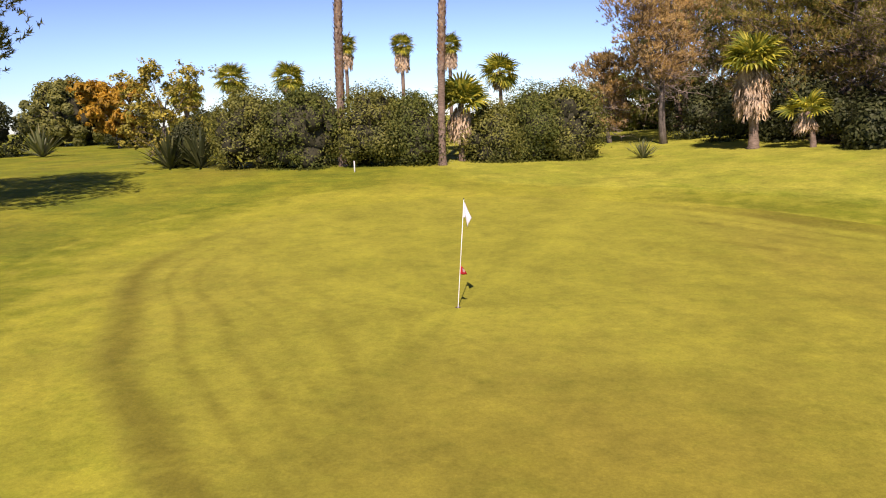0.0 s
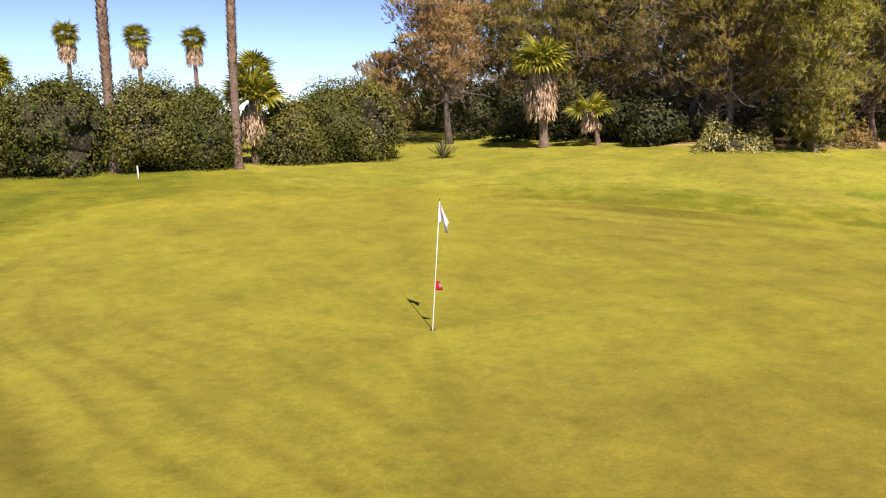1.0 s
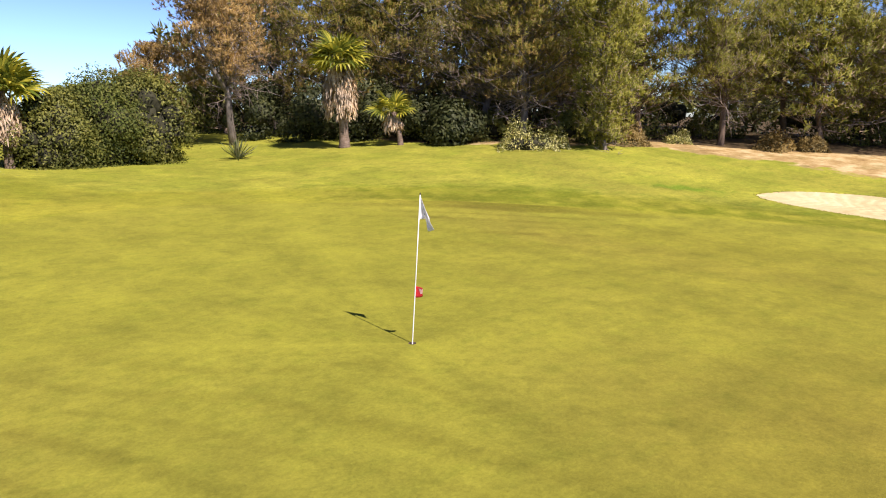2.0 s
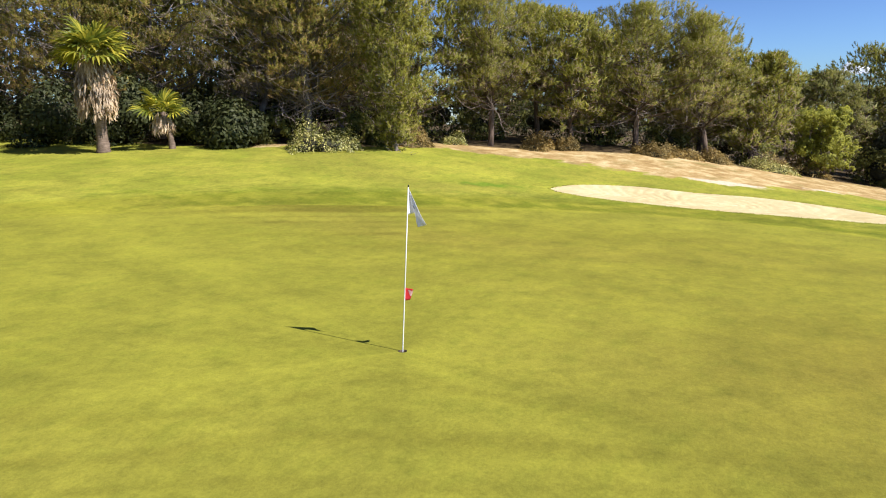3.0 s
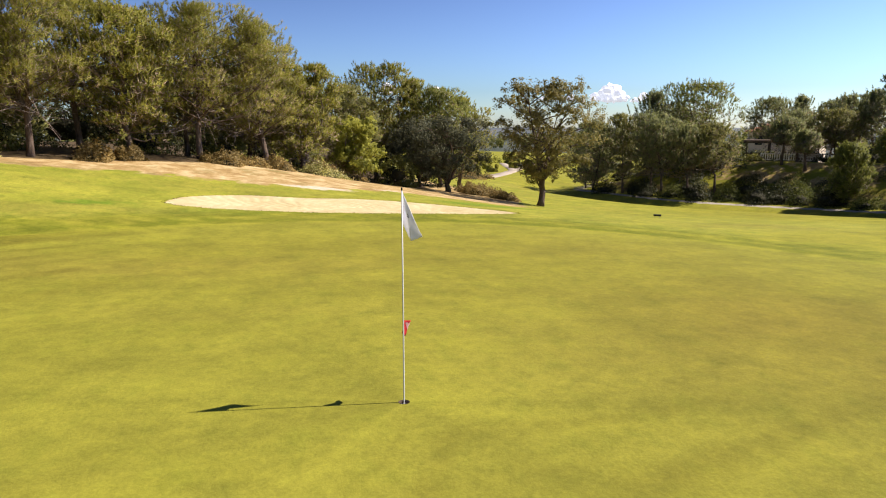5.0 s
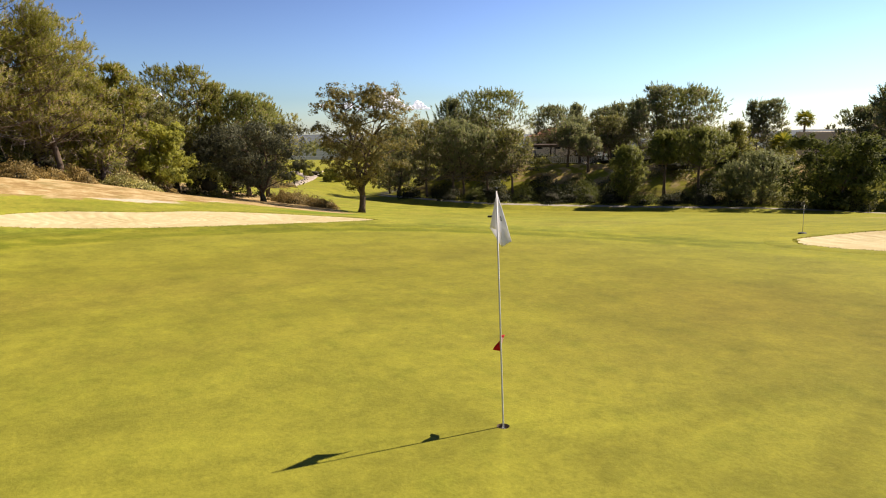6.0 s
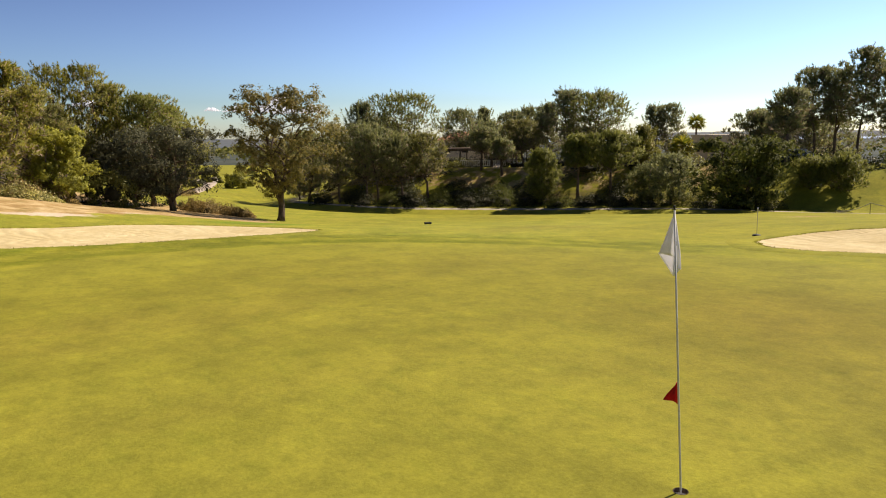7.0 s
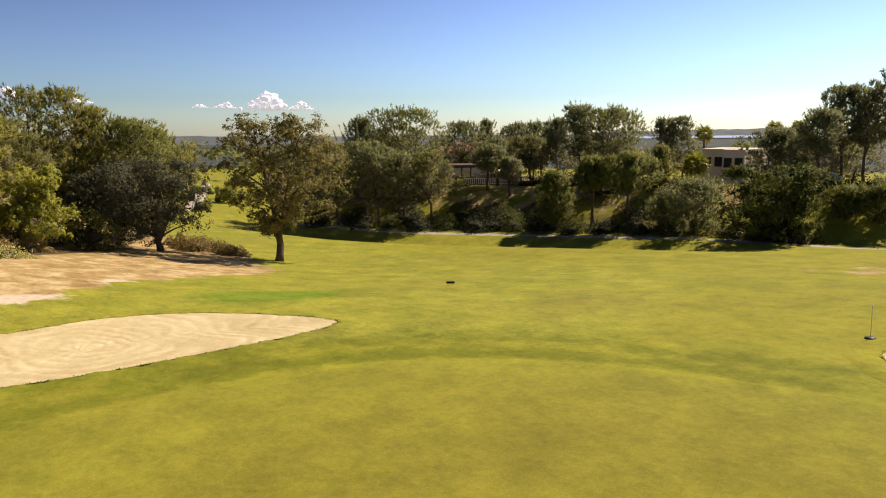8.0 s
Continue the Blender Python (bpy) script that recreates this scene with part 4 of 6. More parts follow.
def shrub(name, x, y, height, width, depth, leaf, label, category="bush", seed=1, lumps=22, leaves=9000, length=0.17, wide=0.08, group="", lift=0.0, turn=0.0, shoots=0):
    """A dense shrub: lumpy leaf shell over a near-black core that stands for inner shade."""
    rng = np.random.default_rng(seed)
    root = thing(name, x, y, land_at(x, y) - 0.1, label, category, group, turn)
    core = Shape()
    pos, way, out = [], [], []
    c0 = np.array([0, 0, height * 0.43 + lift])
    rad0 = np.array([width * 0.42, depth * 0.42, height * 0.48])
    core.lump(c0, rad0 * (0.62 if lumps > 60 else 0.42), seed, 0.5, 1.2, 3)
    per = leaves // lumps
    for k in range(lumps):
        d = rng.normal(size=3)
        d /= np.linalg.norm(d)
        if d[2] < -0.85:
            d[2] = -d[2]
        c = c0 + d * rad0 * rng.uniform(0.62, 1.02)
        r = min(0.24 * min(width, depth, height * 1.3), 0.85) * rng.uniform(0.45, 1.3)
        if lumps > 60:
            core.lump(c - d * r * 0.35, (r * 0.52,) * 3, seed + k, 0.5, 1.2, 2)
        o = rng.normal(size=(per, 3))
        o /= np.linalg.norm(o, axis=1, keepdims=True)
        o = np.where(((o * d).sum(1) < -0.35)[:, None], -o, o)
        stem = 1 + 0.22 * (rng.random(per) < 0.08) * rng.random(per)
        p = c + o * (r * rng.uniform(0.6, 1.15, per) * stem)[:, None]
        p[:, 2] = np.maximum(p[:, 2], 0.08)
        pos.append(p)
        way.append(o + rng.normal(size=(per, 3)) * 0.5 + np.array([0, 0, 0.3]))
        out.append(o + 0.5 * d)
    for k in range(shoots):
        a, q = rng.uniform(0, 2 * math.pi), math.sqrt(rng.random()) * 0.92
        foot = c0 + rad0 * np.array([math.cos(a) * q, math.sin(a) * q, math.sqrt(max(0, 1 - q * q)) * 0.95])
        up = np.array([math.cos(a) * q * 0.5, math.sin(a) * q * 0.5, 1.0])
        m = 26
        t = rng.random(m)[:, None]
        pos.append(foot + up * t * rng.uniform(0.12, 0.34) + rng.normal(size=(m, 3)) * (0.07 * (1.2 - t)))
        way.append(rng.normal(size=(m, 3)) + np.array([0, 0, 0.4]))
        out.append(way[-1])
    part("shade_core", core, "core", root, "near-black core standing for the shade inside")
    part("foliage", leaf_mesh("foliage", np.concatenate(pos), np.concatenate(way), length, wide, rng, out=np.concatenate(out), keep=1.0), leaf, root)
    return root


def tangle(name, x, y, long, deep, height, leaf, label, seed, leaves, group, turn=0.0, size=0.24):
    """Low tangled scrub: an uneven mound of small leaves with a broken outline, over a shade-dark core."""
    rng = np.random.default_rng(seed)
    root = thing(name, x, y, land_at(x, y) - 0.1, label, "bush", group, turn)
    a, c = radians(turn), land_at(x, y)
    core = Shape()
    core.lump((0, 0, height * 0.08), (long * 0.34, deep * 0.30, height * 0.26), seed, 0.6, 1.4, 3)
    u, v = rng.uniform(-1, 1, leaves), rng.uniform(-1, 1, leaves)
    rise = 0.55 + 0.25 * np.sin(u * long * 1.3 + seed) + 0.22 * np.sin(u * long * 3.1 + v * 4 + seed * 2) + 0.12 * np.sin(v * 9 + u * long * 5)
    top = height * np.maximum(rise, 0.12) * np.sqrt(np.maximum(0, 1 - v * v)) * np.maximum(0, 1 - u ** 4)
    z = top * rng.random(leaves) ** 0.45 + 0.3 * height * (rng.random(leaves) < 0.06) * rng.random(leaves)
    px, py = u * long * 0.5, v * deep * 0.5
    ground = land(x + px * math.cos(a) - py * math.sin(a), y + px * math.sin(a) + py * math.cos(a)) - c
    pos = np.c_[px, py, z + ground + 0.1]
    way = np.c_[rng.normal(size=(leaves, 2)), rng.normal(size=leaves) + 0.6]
    part("shade_core", core, "core", root, "near-black core standing for the shade inside")
    part("foliage", leaf_mesh("foliage", pos, way, size, size * 0.36, rng, out=np.c_[u * 0.4, v * 0.8, np.full(leaves, 0.8)], keep=1.2), leaf, root)
    return root


# ---------------------------------------------------------------- palms
def fan_frond(seed, spokes=17, reach=0.92, stalk=0.62):
    """One fan leaf: stalk along +x, then folded segments that spread and droop at the tips."""
    rng = np.random.default_rng(seed)
    s = Shape()
    s.tube([(0, 0, 0), (stalk * 0.5, 0, 0.02), (stalk, 0, 0)], [0.022, 0.016, 0.011], 4, False)
    for k in range(spokes):
        a = (k / (spokes - 1) - 0.5) * 3.5
        ln = reach * (0.82 + 0.18 * math.cos(a * 0.7)) * rng.uniform(0.9, 1.08)
        d, n = np.array([math.cos(a), math.sin(a), 0]), np.array([-math.sin(a), math.cos(a), 0])
        o = np.array([stalk, 0, 0])
        w = 0.052
        p1 = o + d * ln * 0.5 + np.array([0, 0, -0.02])
        p2 = o + d * ln * 0.82 + np.array([0, 0, -0.07 * ln * rng.uniform(0.6, 1.8)])
        p3 = o + d * ln + np.array([0, 0, -0.22 * ln * rng.uniform(0.5, 1.6)])
        up = np.array([0, 0, 0.022])
        s.add([o, p1 - n * w + up, p1, p1 + n * w + up, p2 - n * w * 0.7, p2 + n * w * 0.7, p3], [(0, 1, 2), (0, 2, 3), (1, 4, 2), (2, 5, 3), (2, 4, 6, 5)])
    me = s.mesh("frond", False)
    me.materials.append(MAT["palm"])
    return me


FRONDS = [fan_frond(k) for k in range(3)]


def palm(name, x, y, trunk_h, girth, label, seed=1, fronds=34, size=1.0, skirt=0.0, lean=(0, 0), group="", low=-0.75, skirt_w=0.62, base=1.25, sink=0.12, boots=0.0):
    """A fan palm: ringed trunk, hanging skirt of dead leaves, and a round head of fan leaves."""
    rng = np.random.default_rng(seed)
    root = thing(name, x, y, land_at(x, y) - sink, label, "palm tree", group)
    s = Shape()
    steps = max(14, int(trunk_h / 0.16))
    pts, rad = [], []
    for k in range(steps + 1):
        t = k / steps
        pts.append((lean[0] * t * t, lean[1] * t * t, (trunk_h + sink) * t))
        flare = 1 + (base - 1) * max(0, 1 - t * trunk_h / 0.8)
        rad.append(girth * flare * (1.0 + 0.09 * (k % 2)) * (1 - 0.12 * t))
    s.tube(pts, rad, 10, True, 0.14, seed)
    part("trunk", s, "palm_bark", root)
    head = np.array([lean[0], lean[1], trunk_h + sink])
    if boots:
        n = int((trunk_h - boots) * 46)
        t = (boots + (trunk_h - boots) * (np.arange(n) + 0.5) / n) / trunk_h
        a = np.arange(n) * 2.39996 + rng.normal(size=n) * 0.12
        r = girth * (1.10 - 0.10 * t)
        p = np.c_[lean[0] * t * t + np.cos(a) * r, lean[1] * t * t + np.sin(a) * r, (trunk_h + sink) * t]
        w = np.c_[np.cos(a) * 0.55, np.sin(a) * 0.55, np.full(n, 1.0)] + rng.normal(size=(n, 3)) * 0.12
        tan = np.c_[-np.sin(a), np.cos(a), np.zeros(n)]
        w /= np.linalg.norm(w, axis=1, keepdims=True)
        tri = np.stack([p - tan * 0.075 - w * 0.05, p + w * rng.uniform(0.14, 0.24, n)[:, None], p + tan * 0.075 - w * 0.05], axis=1)
        part("leaf_base_husk", raw_mesh("leaf_base_husk", tri), "husk", root, "rough brown leaf bases")
    if skirt:
        # dead fans hang in ragged tiers, each a sheaf of strips
        sheaves, per = int(26 * skirt), 30
        p, w, o = [], [], []
        for k in range(sheaves):
            a, t = k * 2.39996 + rng.uniform(-0.3, 0.3), (k + rng.random()) / sheaves
            bulge = math.sin(math.pi * (0.16 + 0.62 * t)) * rng.uniform(0.6, 1.0)
            foot = head + np.array([math.cos(a), math.sin(a), 0]) * (girth + 0.45 * (skirt_w - girth) * bulge) + np.array([0, 0, -0.05 - (skirt - 0.35) * t])
            fan = rng.uniform(-0.55, 0.55, per)
            drop = rng.uniform(0.1, 1.0, per)
            along = np.c_[np.cos(a + fan) * 0.30, np.sin(a + fan) * 0.30, np.full(per, -1.0)] + rng.normal(size=(per, 3)) * 0.08
            side = np.c_[-np.sin(a) * fan, np.cos(a) * fan, np.zeros(per)]
            ln = 0.62 * min(1.1, size)
            p.append(foot + along * (drop * ln)[:, None] + side * (0.28 * drop)[:, None] + np.array([math.cos(a), math.sin(a), 0]) * (0.5 * (skirt_w - girth) * bulge * np.sin(2.4 * drop))[:, None])
            w.append(along)
            o.append(np.tile([math.cos(a), math.sin(a), 0.15], (per, 1)) + side)
        p, w, o = np.concatenate(p), np.concatenate(w), np.concatenate(o)
        part("dead_leaf_skirt", leaf_mesh("dead_leaf_skirt", p, w, 0.42 * min(1, size + 0.2), 0.07, rng, 0.5, False, out=o, keep=0.8), "skirt", root, "pale brown hanging dead leaves")
    for k in range(fronds):
        t = (k + 0.5) / fronds
        pitch = math.asin(0.985 - (0.985 - math.sin(low)) * t)
        a = k * 2.39996 + rng.uniform(-0.2, 0.2)
        f = new("frond", FRONDS[k % 3])
        f.parent = root
        m = Matrix.Translation(head) @ Matrix.Rotation(a, 4, "Z") @ Matrix.Rotation(-pitch, 4, "Y") @ Matrix.Rotation(rng.uniform(-0.5, 0.5), 4, "X")
        f.matrix_local = m @ Matrix.Scale(size * rng.uniform(0.85, 1.1), 4)
    return root


def sword_plant(name, x, y, label, count=34, reach=0.9, seed=1, group="", leaf="agave"):
    """A rosette of stiff sword leaves."""
    rng = np.random.default_rng(seed)
    root = thing(name, x, y, land_at(x, y) - 0.04, label, "yucca", group)
    s = Shape()
    for k in range(count):
        a, p = rng.uniform(0, 2 * math.pi), rng.uniform(0.25, 1.45)
        d = np.array([math.cos(a) * math.cos(p), math.sin(a) * math.cos(p), math.sin(p)])
        n = np.array([-math.sin(a), math.cos(a), 0])
        ln, w = reach * rng.uniform(0.7, 1.15), 0.034 * max(1.0, reach)
        p1, p2 = d * ln * 0.45, d * ln * 0.8 + np.array([0, 0, -0.04])
        p3 = d * ln + np.array([0, 0, -0.16 * ln * rng.random()])
        up = np.array([0, 0, 0.012])
        s.add([-n * w * 0.6, n * w * 0.6, p1 - n * w + up, p1, p1 + n * w + up, p2 - n * w * 0.7, p2 + n * w * 0.7, p3], [(0, 1, 3), (0, 3, 2), (1, 4, 3), (2, 3, 5), (3, 4, 6), (3, 6, 7, 5)])
    part("leaves", s, leaf, root, "", False)
    return root


# ---------------------------------------------------------------- flagstick and cup
def flagstick():
    root = thing("flagstick", 0, 0, land_at(0, 0), "slim white flagstick leaning slightly in the cup", "flagstick")
    top = np.array([0.167, -0.04, 2.138])
    s = Shape()
    s.tube([(0, 0, -0.10), (0, 0, 0.02), tuple(top * 0.5), tuple(top * 0.985)], [0.008, 0.008, 0.0075, 0.0065], 12)
    part("pole", s, "white", root)
    s = Shape()
    s.tube([tuple(top * 0.985), tuple(top * 0.995), tuple(top)], [0.007, 0.0085, 0.005], 12)
    part("cap", s, "dark", root, "dark end cap")
    # the white flag hangs down in folds
    d, n = np.array([0.80, -0.60, 0]), np.array([0.60, 0.80, 0])
    cols, rows = 22, 16
    verts, faces = [], []
    # corners seen from the top of the hoist: away along d, along n, and down
    foot, bend, tail, fly = (np.array(q) for q in ((0, 0, 0.34), (0.140, 0.068, 0.335), (0.105, -0.048, 0.508), (0.172, -0.135, 0.470)))
    head = top * 0.985
    for j in range(rows + 1):
        v = j / rows
        for i in range(cols + 1):
            u = i / cols
            if v >= u:
                e, r = (u / v if v else 0), v
                w = foot + (bend - foot) * e / 0.45 if e < 0.45 else bend + (tail - bend) * (e - 0.45) / 0.55
            else:
                e, r = v / u, u
                w = fly + (tail - fly) * e
            q = w * r
            ripple = 0.010 * math.sin(7 * u + 5 * v) * min(u, 1) * r
            along = np.array([top[0], top[1], 0]) * (-0.16 * r * (1 - u))
            verts.append(head + along + d * (q[0] + ripple) + n * q[1] + np.array([0, 0, -q[2]]))
    for j in range(rows):
        for i in range(cols):
            a = j * (cols + 1) + i
            faces.append((a, a + 1, a + cols + 2, a + cols + 1))
    s = Shape()
    s.add(verts, faces)
    flag = part("flag", s, "cloth", root, "white flag hanging in folds")
    m = flag.modifiers.new("thickness", "SOLIDIFY")
    m.thickness = 0.002
    # number printed on the cloth
    font = bpy.data.curves.new("number", "FONT")
    font.body, font.size, font.align_x, font.align_y = "9", 0.10, "CENTER", "CENTER"
    probe = new("number", font)
    bpy.context.view_layer.update()
    flat = bpy.data.meshes.new_from_object(probe.evaluated_get(bpy.context.evaluated_depsgraph_get()))
    bpy.data.objects.remove(probe)
    bm = bmesh.new()
    bm.from_mesh(flat)
    bmesh.ops.subdivide_edges(bm, edges=bm.edges, cuts=2, use_grid_fill=True)
    grid = np.array(verts).reshape(rows + 1, cols + 1, 3)
    for v in bm.verts:
        u, w = 0.50 + v.co.x / 0.46, 0.42 - v.co.y / 0.40
        fi, fj = min(max(u, 0), 0.999) * cols, min(max(w, 0), 0.999) * rows
        i, j = int(fi), int(fj)
        a, b = fi - i, fj - j
        p = grid[j, i] * (1 - a) * (1 - b) + grid[j, i + 1] * a * (1 - b) + grid[j + 1, i] * (1 - a) * b + grid[j + 1, i + 1] * a * b
        t1, t2 = grid[j, i + 1] - grid[j, i], grid[j + 1, i] - grid[j, i]
        nn = np.cross(t2, t1)
        nn /= max(np.linalg.norm(nn), 1e-9)
        v.co = Vector(p + nn * 0.0045 * (1 if nn @ -n > 0 else -1))
    me = bpy.data.meshes.new("number")
    bm.to_mesh(me)
    bm.free()
    part("number", me, "ink", flag, "grey printed number 9")
    # small red flag half way up
    s = Shape()
    c = top * (0.84 / 2.138)
    b = top * (0.67 / 2.138)
    tri = []
    for j in range(7):
        v = j / 6
        hoist = c + (b - c) * v
        for i in range(7):
            u = i / 6
            reach = 0.055 + 0.085 * v
            tri.append(hoist + np.array([reach * u, -0.05 * u + 0.04 * math.sin(5 * u + 3 * v) * u, -0.025 * u * (1 - v)]))
    s.add(tri, [(j * 7 + i, j * 7 + i + 1, j * 7 + i + 8, j * 7 + i + 7) for j in range(6) for i in range(6)])
    red = part("red_flag", s, "red", root, "small red pin-position flag")
    m = red.modifiers.new("thickness", "SOLIDIFY")
    m.thickness = 0.002
    # sun-bleached patch printed on the little flag
    grid = np.array(tri).reshape(7, 7, 3)
    s = Shape()
    quad = [grid[j, i] + np.array([-0.2, -1.0, 0.25]) * 0.004 for j in range(1, 5) for i in range(3, 7)]
    s.add(quad, [(j * 4 + i, j * 4 + i + 1, j * 4 + i + 5, j * 4 + i + 4) for j in range(3) for i in range(3)])
    part("print", s, "print", red, "pale faded print")
    return root


def cup():
    root = thing("cup", 0, 0, land_at(0, 0), "golf hole with a white liner sunk in the green", "golf hole")
    s = Shape()
    n = 28
    rings = [(0.055, -0.022), (0.052, -0.020), (0.051, -0.04), (0.051, -0.12), (0.0, -0.12)]
    verts = [(r * math.cos(2 * math.pi * k / n), r * math.sin(2 * math.pi * k / n), z) for r, z in rings for k in range(n)]
    faces = [(j * n + k, j * n + (k + 1) % n, (j + 1) * n + (k + 1) % n, (j + 1) * n + k) for j in range(len(rings) - 1) for k in range(n)]
    s.add(verts, faces)
    part("liner", s, "white", root)
    s = Shape()
    rings = [(0.0575, 0.017), (0.0555, 0.017), (0.055, -0.022)]
    verts = [(r * math.cos(2 * math.pi * k / n), r * math.sin(2 * math.pi * k / n), z) for r, z in rings for k in range(n)]
    s.add(verts, [(j * n + k, j * n + (k + 1) % n, (j + 1) * n + (k + 1) % n, (j + 1) * n + k) for j in range(2) for k in range(n)])
    part("soil_rim", s, "timber", root, "dark cut edge of soil")


flagstick()
cup()


def post(name, x, y, h, r, label, category="post"):
    root = thing(name, x, y, land_at(x, y), label, category)
    s = Shape()
    s.tube([(0, 0, -0.1), (0, 0, h * 0.5), (0, 0, h - 0.03), (0, 0, h)], [r, r, r, r * 0.7], 10)
    part("shaft", s, "white", root)
    return root


post("boundary_post", -5.3, 21.4, 0.55, 0.032, "short white boundary post before the hedge")
post("boundary_post", -38.8, 48.4, 0.85, 0.06, "white boundary post in far rough grass")


def marker():
    root = thing("distance_marker", 25.8, -18.2, land_at(25.8, -18.2), "low dark fairway marker on two short feet", "marker", turn=50)
    s = Shape()
    s.box((-0.19, -0.06, 0.08), (0.19, 0.06, 0.17), 0.03)
    part("plate", s, "dark", root, "", False)
    for dx in (-0.11, 0.11):
        s = Shape()
        s.tube([(dx, 0, -0.05), (dx, 0, 0.082)], [0.012, 0.012], 8)
        part("foot", s, "rope", root, "thin pale metal foot")


marker()


def stake(x, y, h):
    root = thing("marker_stake", x, y, land_at(x, y), "slim white stake in a dark base beside the bunker", "stake")
    s = Shape()
    s.tube([(0, 0, -0.03), (0, 0, 0.03), (0, 0, 0.05)], [0.14, 0.14, 0.10], 14)
    part("base", s, "dark", root, "dark round base")
    s = Shape()
    s.tube([(0, 0, 0.02), (0, 0, h * 0.5), (0.01, 0, h - 0.12)], [0.008, 0.008, 0.008], 8)
    part("shaft", s, "rope", root)
    s = Shape()
    s.tube([(0.01, 0, h - 0.12), (0.01, 0, h - 0.1), (0.01, 0, h)], [0.009, 0.014, 0.013], 8)
    part("tip", s, "white", root, "white painted tip")


stake(8.67, -18.44, 0.95)


def sand_fringe(out, seed):
    """Uneven grass that hangs over the edge of the sand."""
    rng = np.random.default_rng(seed)
    n = 1700
    k = rng.random(n) * len(out)
    i = k.astype(int)
    p = out[i % len(out)] + (out[(i + 1) % len(out)] - out[i % len(out)]) * (k - i)[:, None]
    c = out.mean(axis=0)
    p = p + (p - c) * (rng.normal(size=n) * 0.010 + 0.006)[:, None]
    z = land(p[:, 0], p[:, 1]) + 0.012 + 0.015 * rng.random(n)
    w = np.c_[(c - p) * 0.08 * rng.random(n)[:, None], np.ones(n)] + rng.normal(size=(n, 3)) * 0.5
    ob = part("grass_fringe", leaf_mesh("grass_fringe", np.c_[p, z], w, 0.05, 0.03, rng, 0.25, False, True), "blade", None)
    tagged(ob, "ragged grass along the edge of the bunker", "grass", "", "stuff")


sand_fringe(OUT_A, 5)
sand_fringe(OUT_B, 6)


# ---------------------------------------------------------------- hedge, palms and trees beyond the north edge
HEDGE = "dense dark-green evergreen shrub at the lawn's edge"
for sx, sy, h, w, d, sd in ((-11.6, 25.2, 4.2, 4.6, 4.6, 3), (-8.4, 24.6, 4.4, 4.8, 4.6, 4), (-4.9, 24.4, 4.2, 4.2, 4.2, 5), (-2.6, 24.9, 3.8, 3.2, 4.0, 6),
                            (1.6, 26.6, 3.1, 3.6, 3.6, 7), (4.0, 27.2, 4.0, 3.6, 4.2, 8), (5.9, 27.3, 4.3, 3.9, 4.4, 9)):
    shrub("evergreen_bush", sx, sy, h, w, d, "hedge_green" if sd in (4, 6, 8) else "hedge", HEDGE, "bush", sd, 74, 13000, 0.152, 0.075, "hedge bushes", shoots=50)

palm("tall_palm", -6.35, 24.3, 13.2, 0.21, "very tall palm with a rough brown trunk", 11, 30, 1.1, 1.6, (0.45, 0), "tall palms", boots=3.6)
palm("tall_palm", -1.1, 24.0, 13.6, 0.19, "very tall palm with a rough brown trunk", 12, 30, 1.1, 1.6, (0.60, 0), "tall palms", boots=4.6)
for px, py, h, sz, sk, sd in ((-24.2, 62.3, 6.6, 1.45, 1.2, 1), (-18.2, 62, 6.5, 1.4, 1.2, 2), (-12.4, 63.9, 9.7, 1.0, 2.3, 3), (-6.5, 64.1, 9.4, 1.02, 2.5, 4),
                              (-1.5, 65.1, 9.3, 1.02, 2.3, 5), (3.6, 60, 6.0, 1.55, 1.6, 6), (-20.5, 39.8, 4.3, 1.1, 0.5, 7)):
    palm("fan_palm", px, py, h, 0.2, "fan palm with a pale skirt of dead leaves", sd, 27, sz, sk, (0, 0), "palms behind the hedge", low=-0.95, skirt_w=0.7)
palm("small_fan_palm", -0.1, 26.2, 3.1, 0.16, "low bright-green fan palm among the shrubs", 21, 30, 1.2, 1.8, low=0.0, skirt_w=0.6)
palm("skirted_palm", 14.9, 24.3, 4.35, 0.24, "fan palm with a thick pale skirt of dead leaves", 22, 30, 1.2, 2.6, (-0.25, -0.2), low=-0.2, skirt_w=0.78)
palm("young_fan_palm", 16.9, 22.1, 1.7, 0.13, "young fan palm with drooping dead leaves", 23, 12, 0.9, 0.7, (-0.35, 0.1), low=0.0, skirt_w=0.36)
sword_plant("yucca", 9.6, 25.7, "clump of stiff green sword leaves on the lawn", 46, 1.25, 5)
sword_plant("yucca", -35.0, 45.1, "clump of pale sword leaves by a white post", 60, 2.8, 6)
for k, (ax, ay) in enumerate(((-15.6, 26.9), (-14.6, 26.0), (-16.4, 26.2))):
    sword_plant("dark_yucca", ax, ay, "tall dark clump of sword leaves", 60, 2.3, 30 + k, "dark yuccas", "deep")
shrub("dark_bush", -15.8, 27.8, 2.6, 2.6, 2.2, "deep", "dark low bush beside the yellow tree", "bush", 41, 16, 4500, 0.2, 0.08)

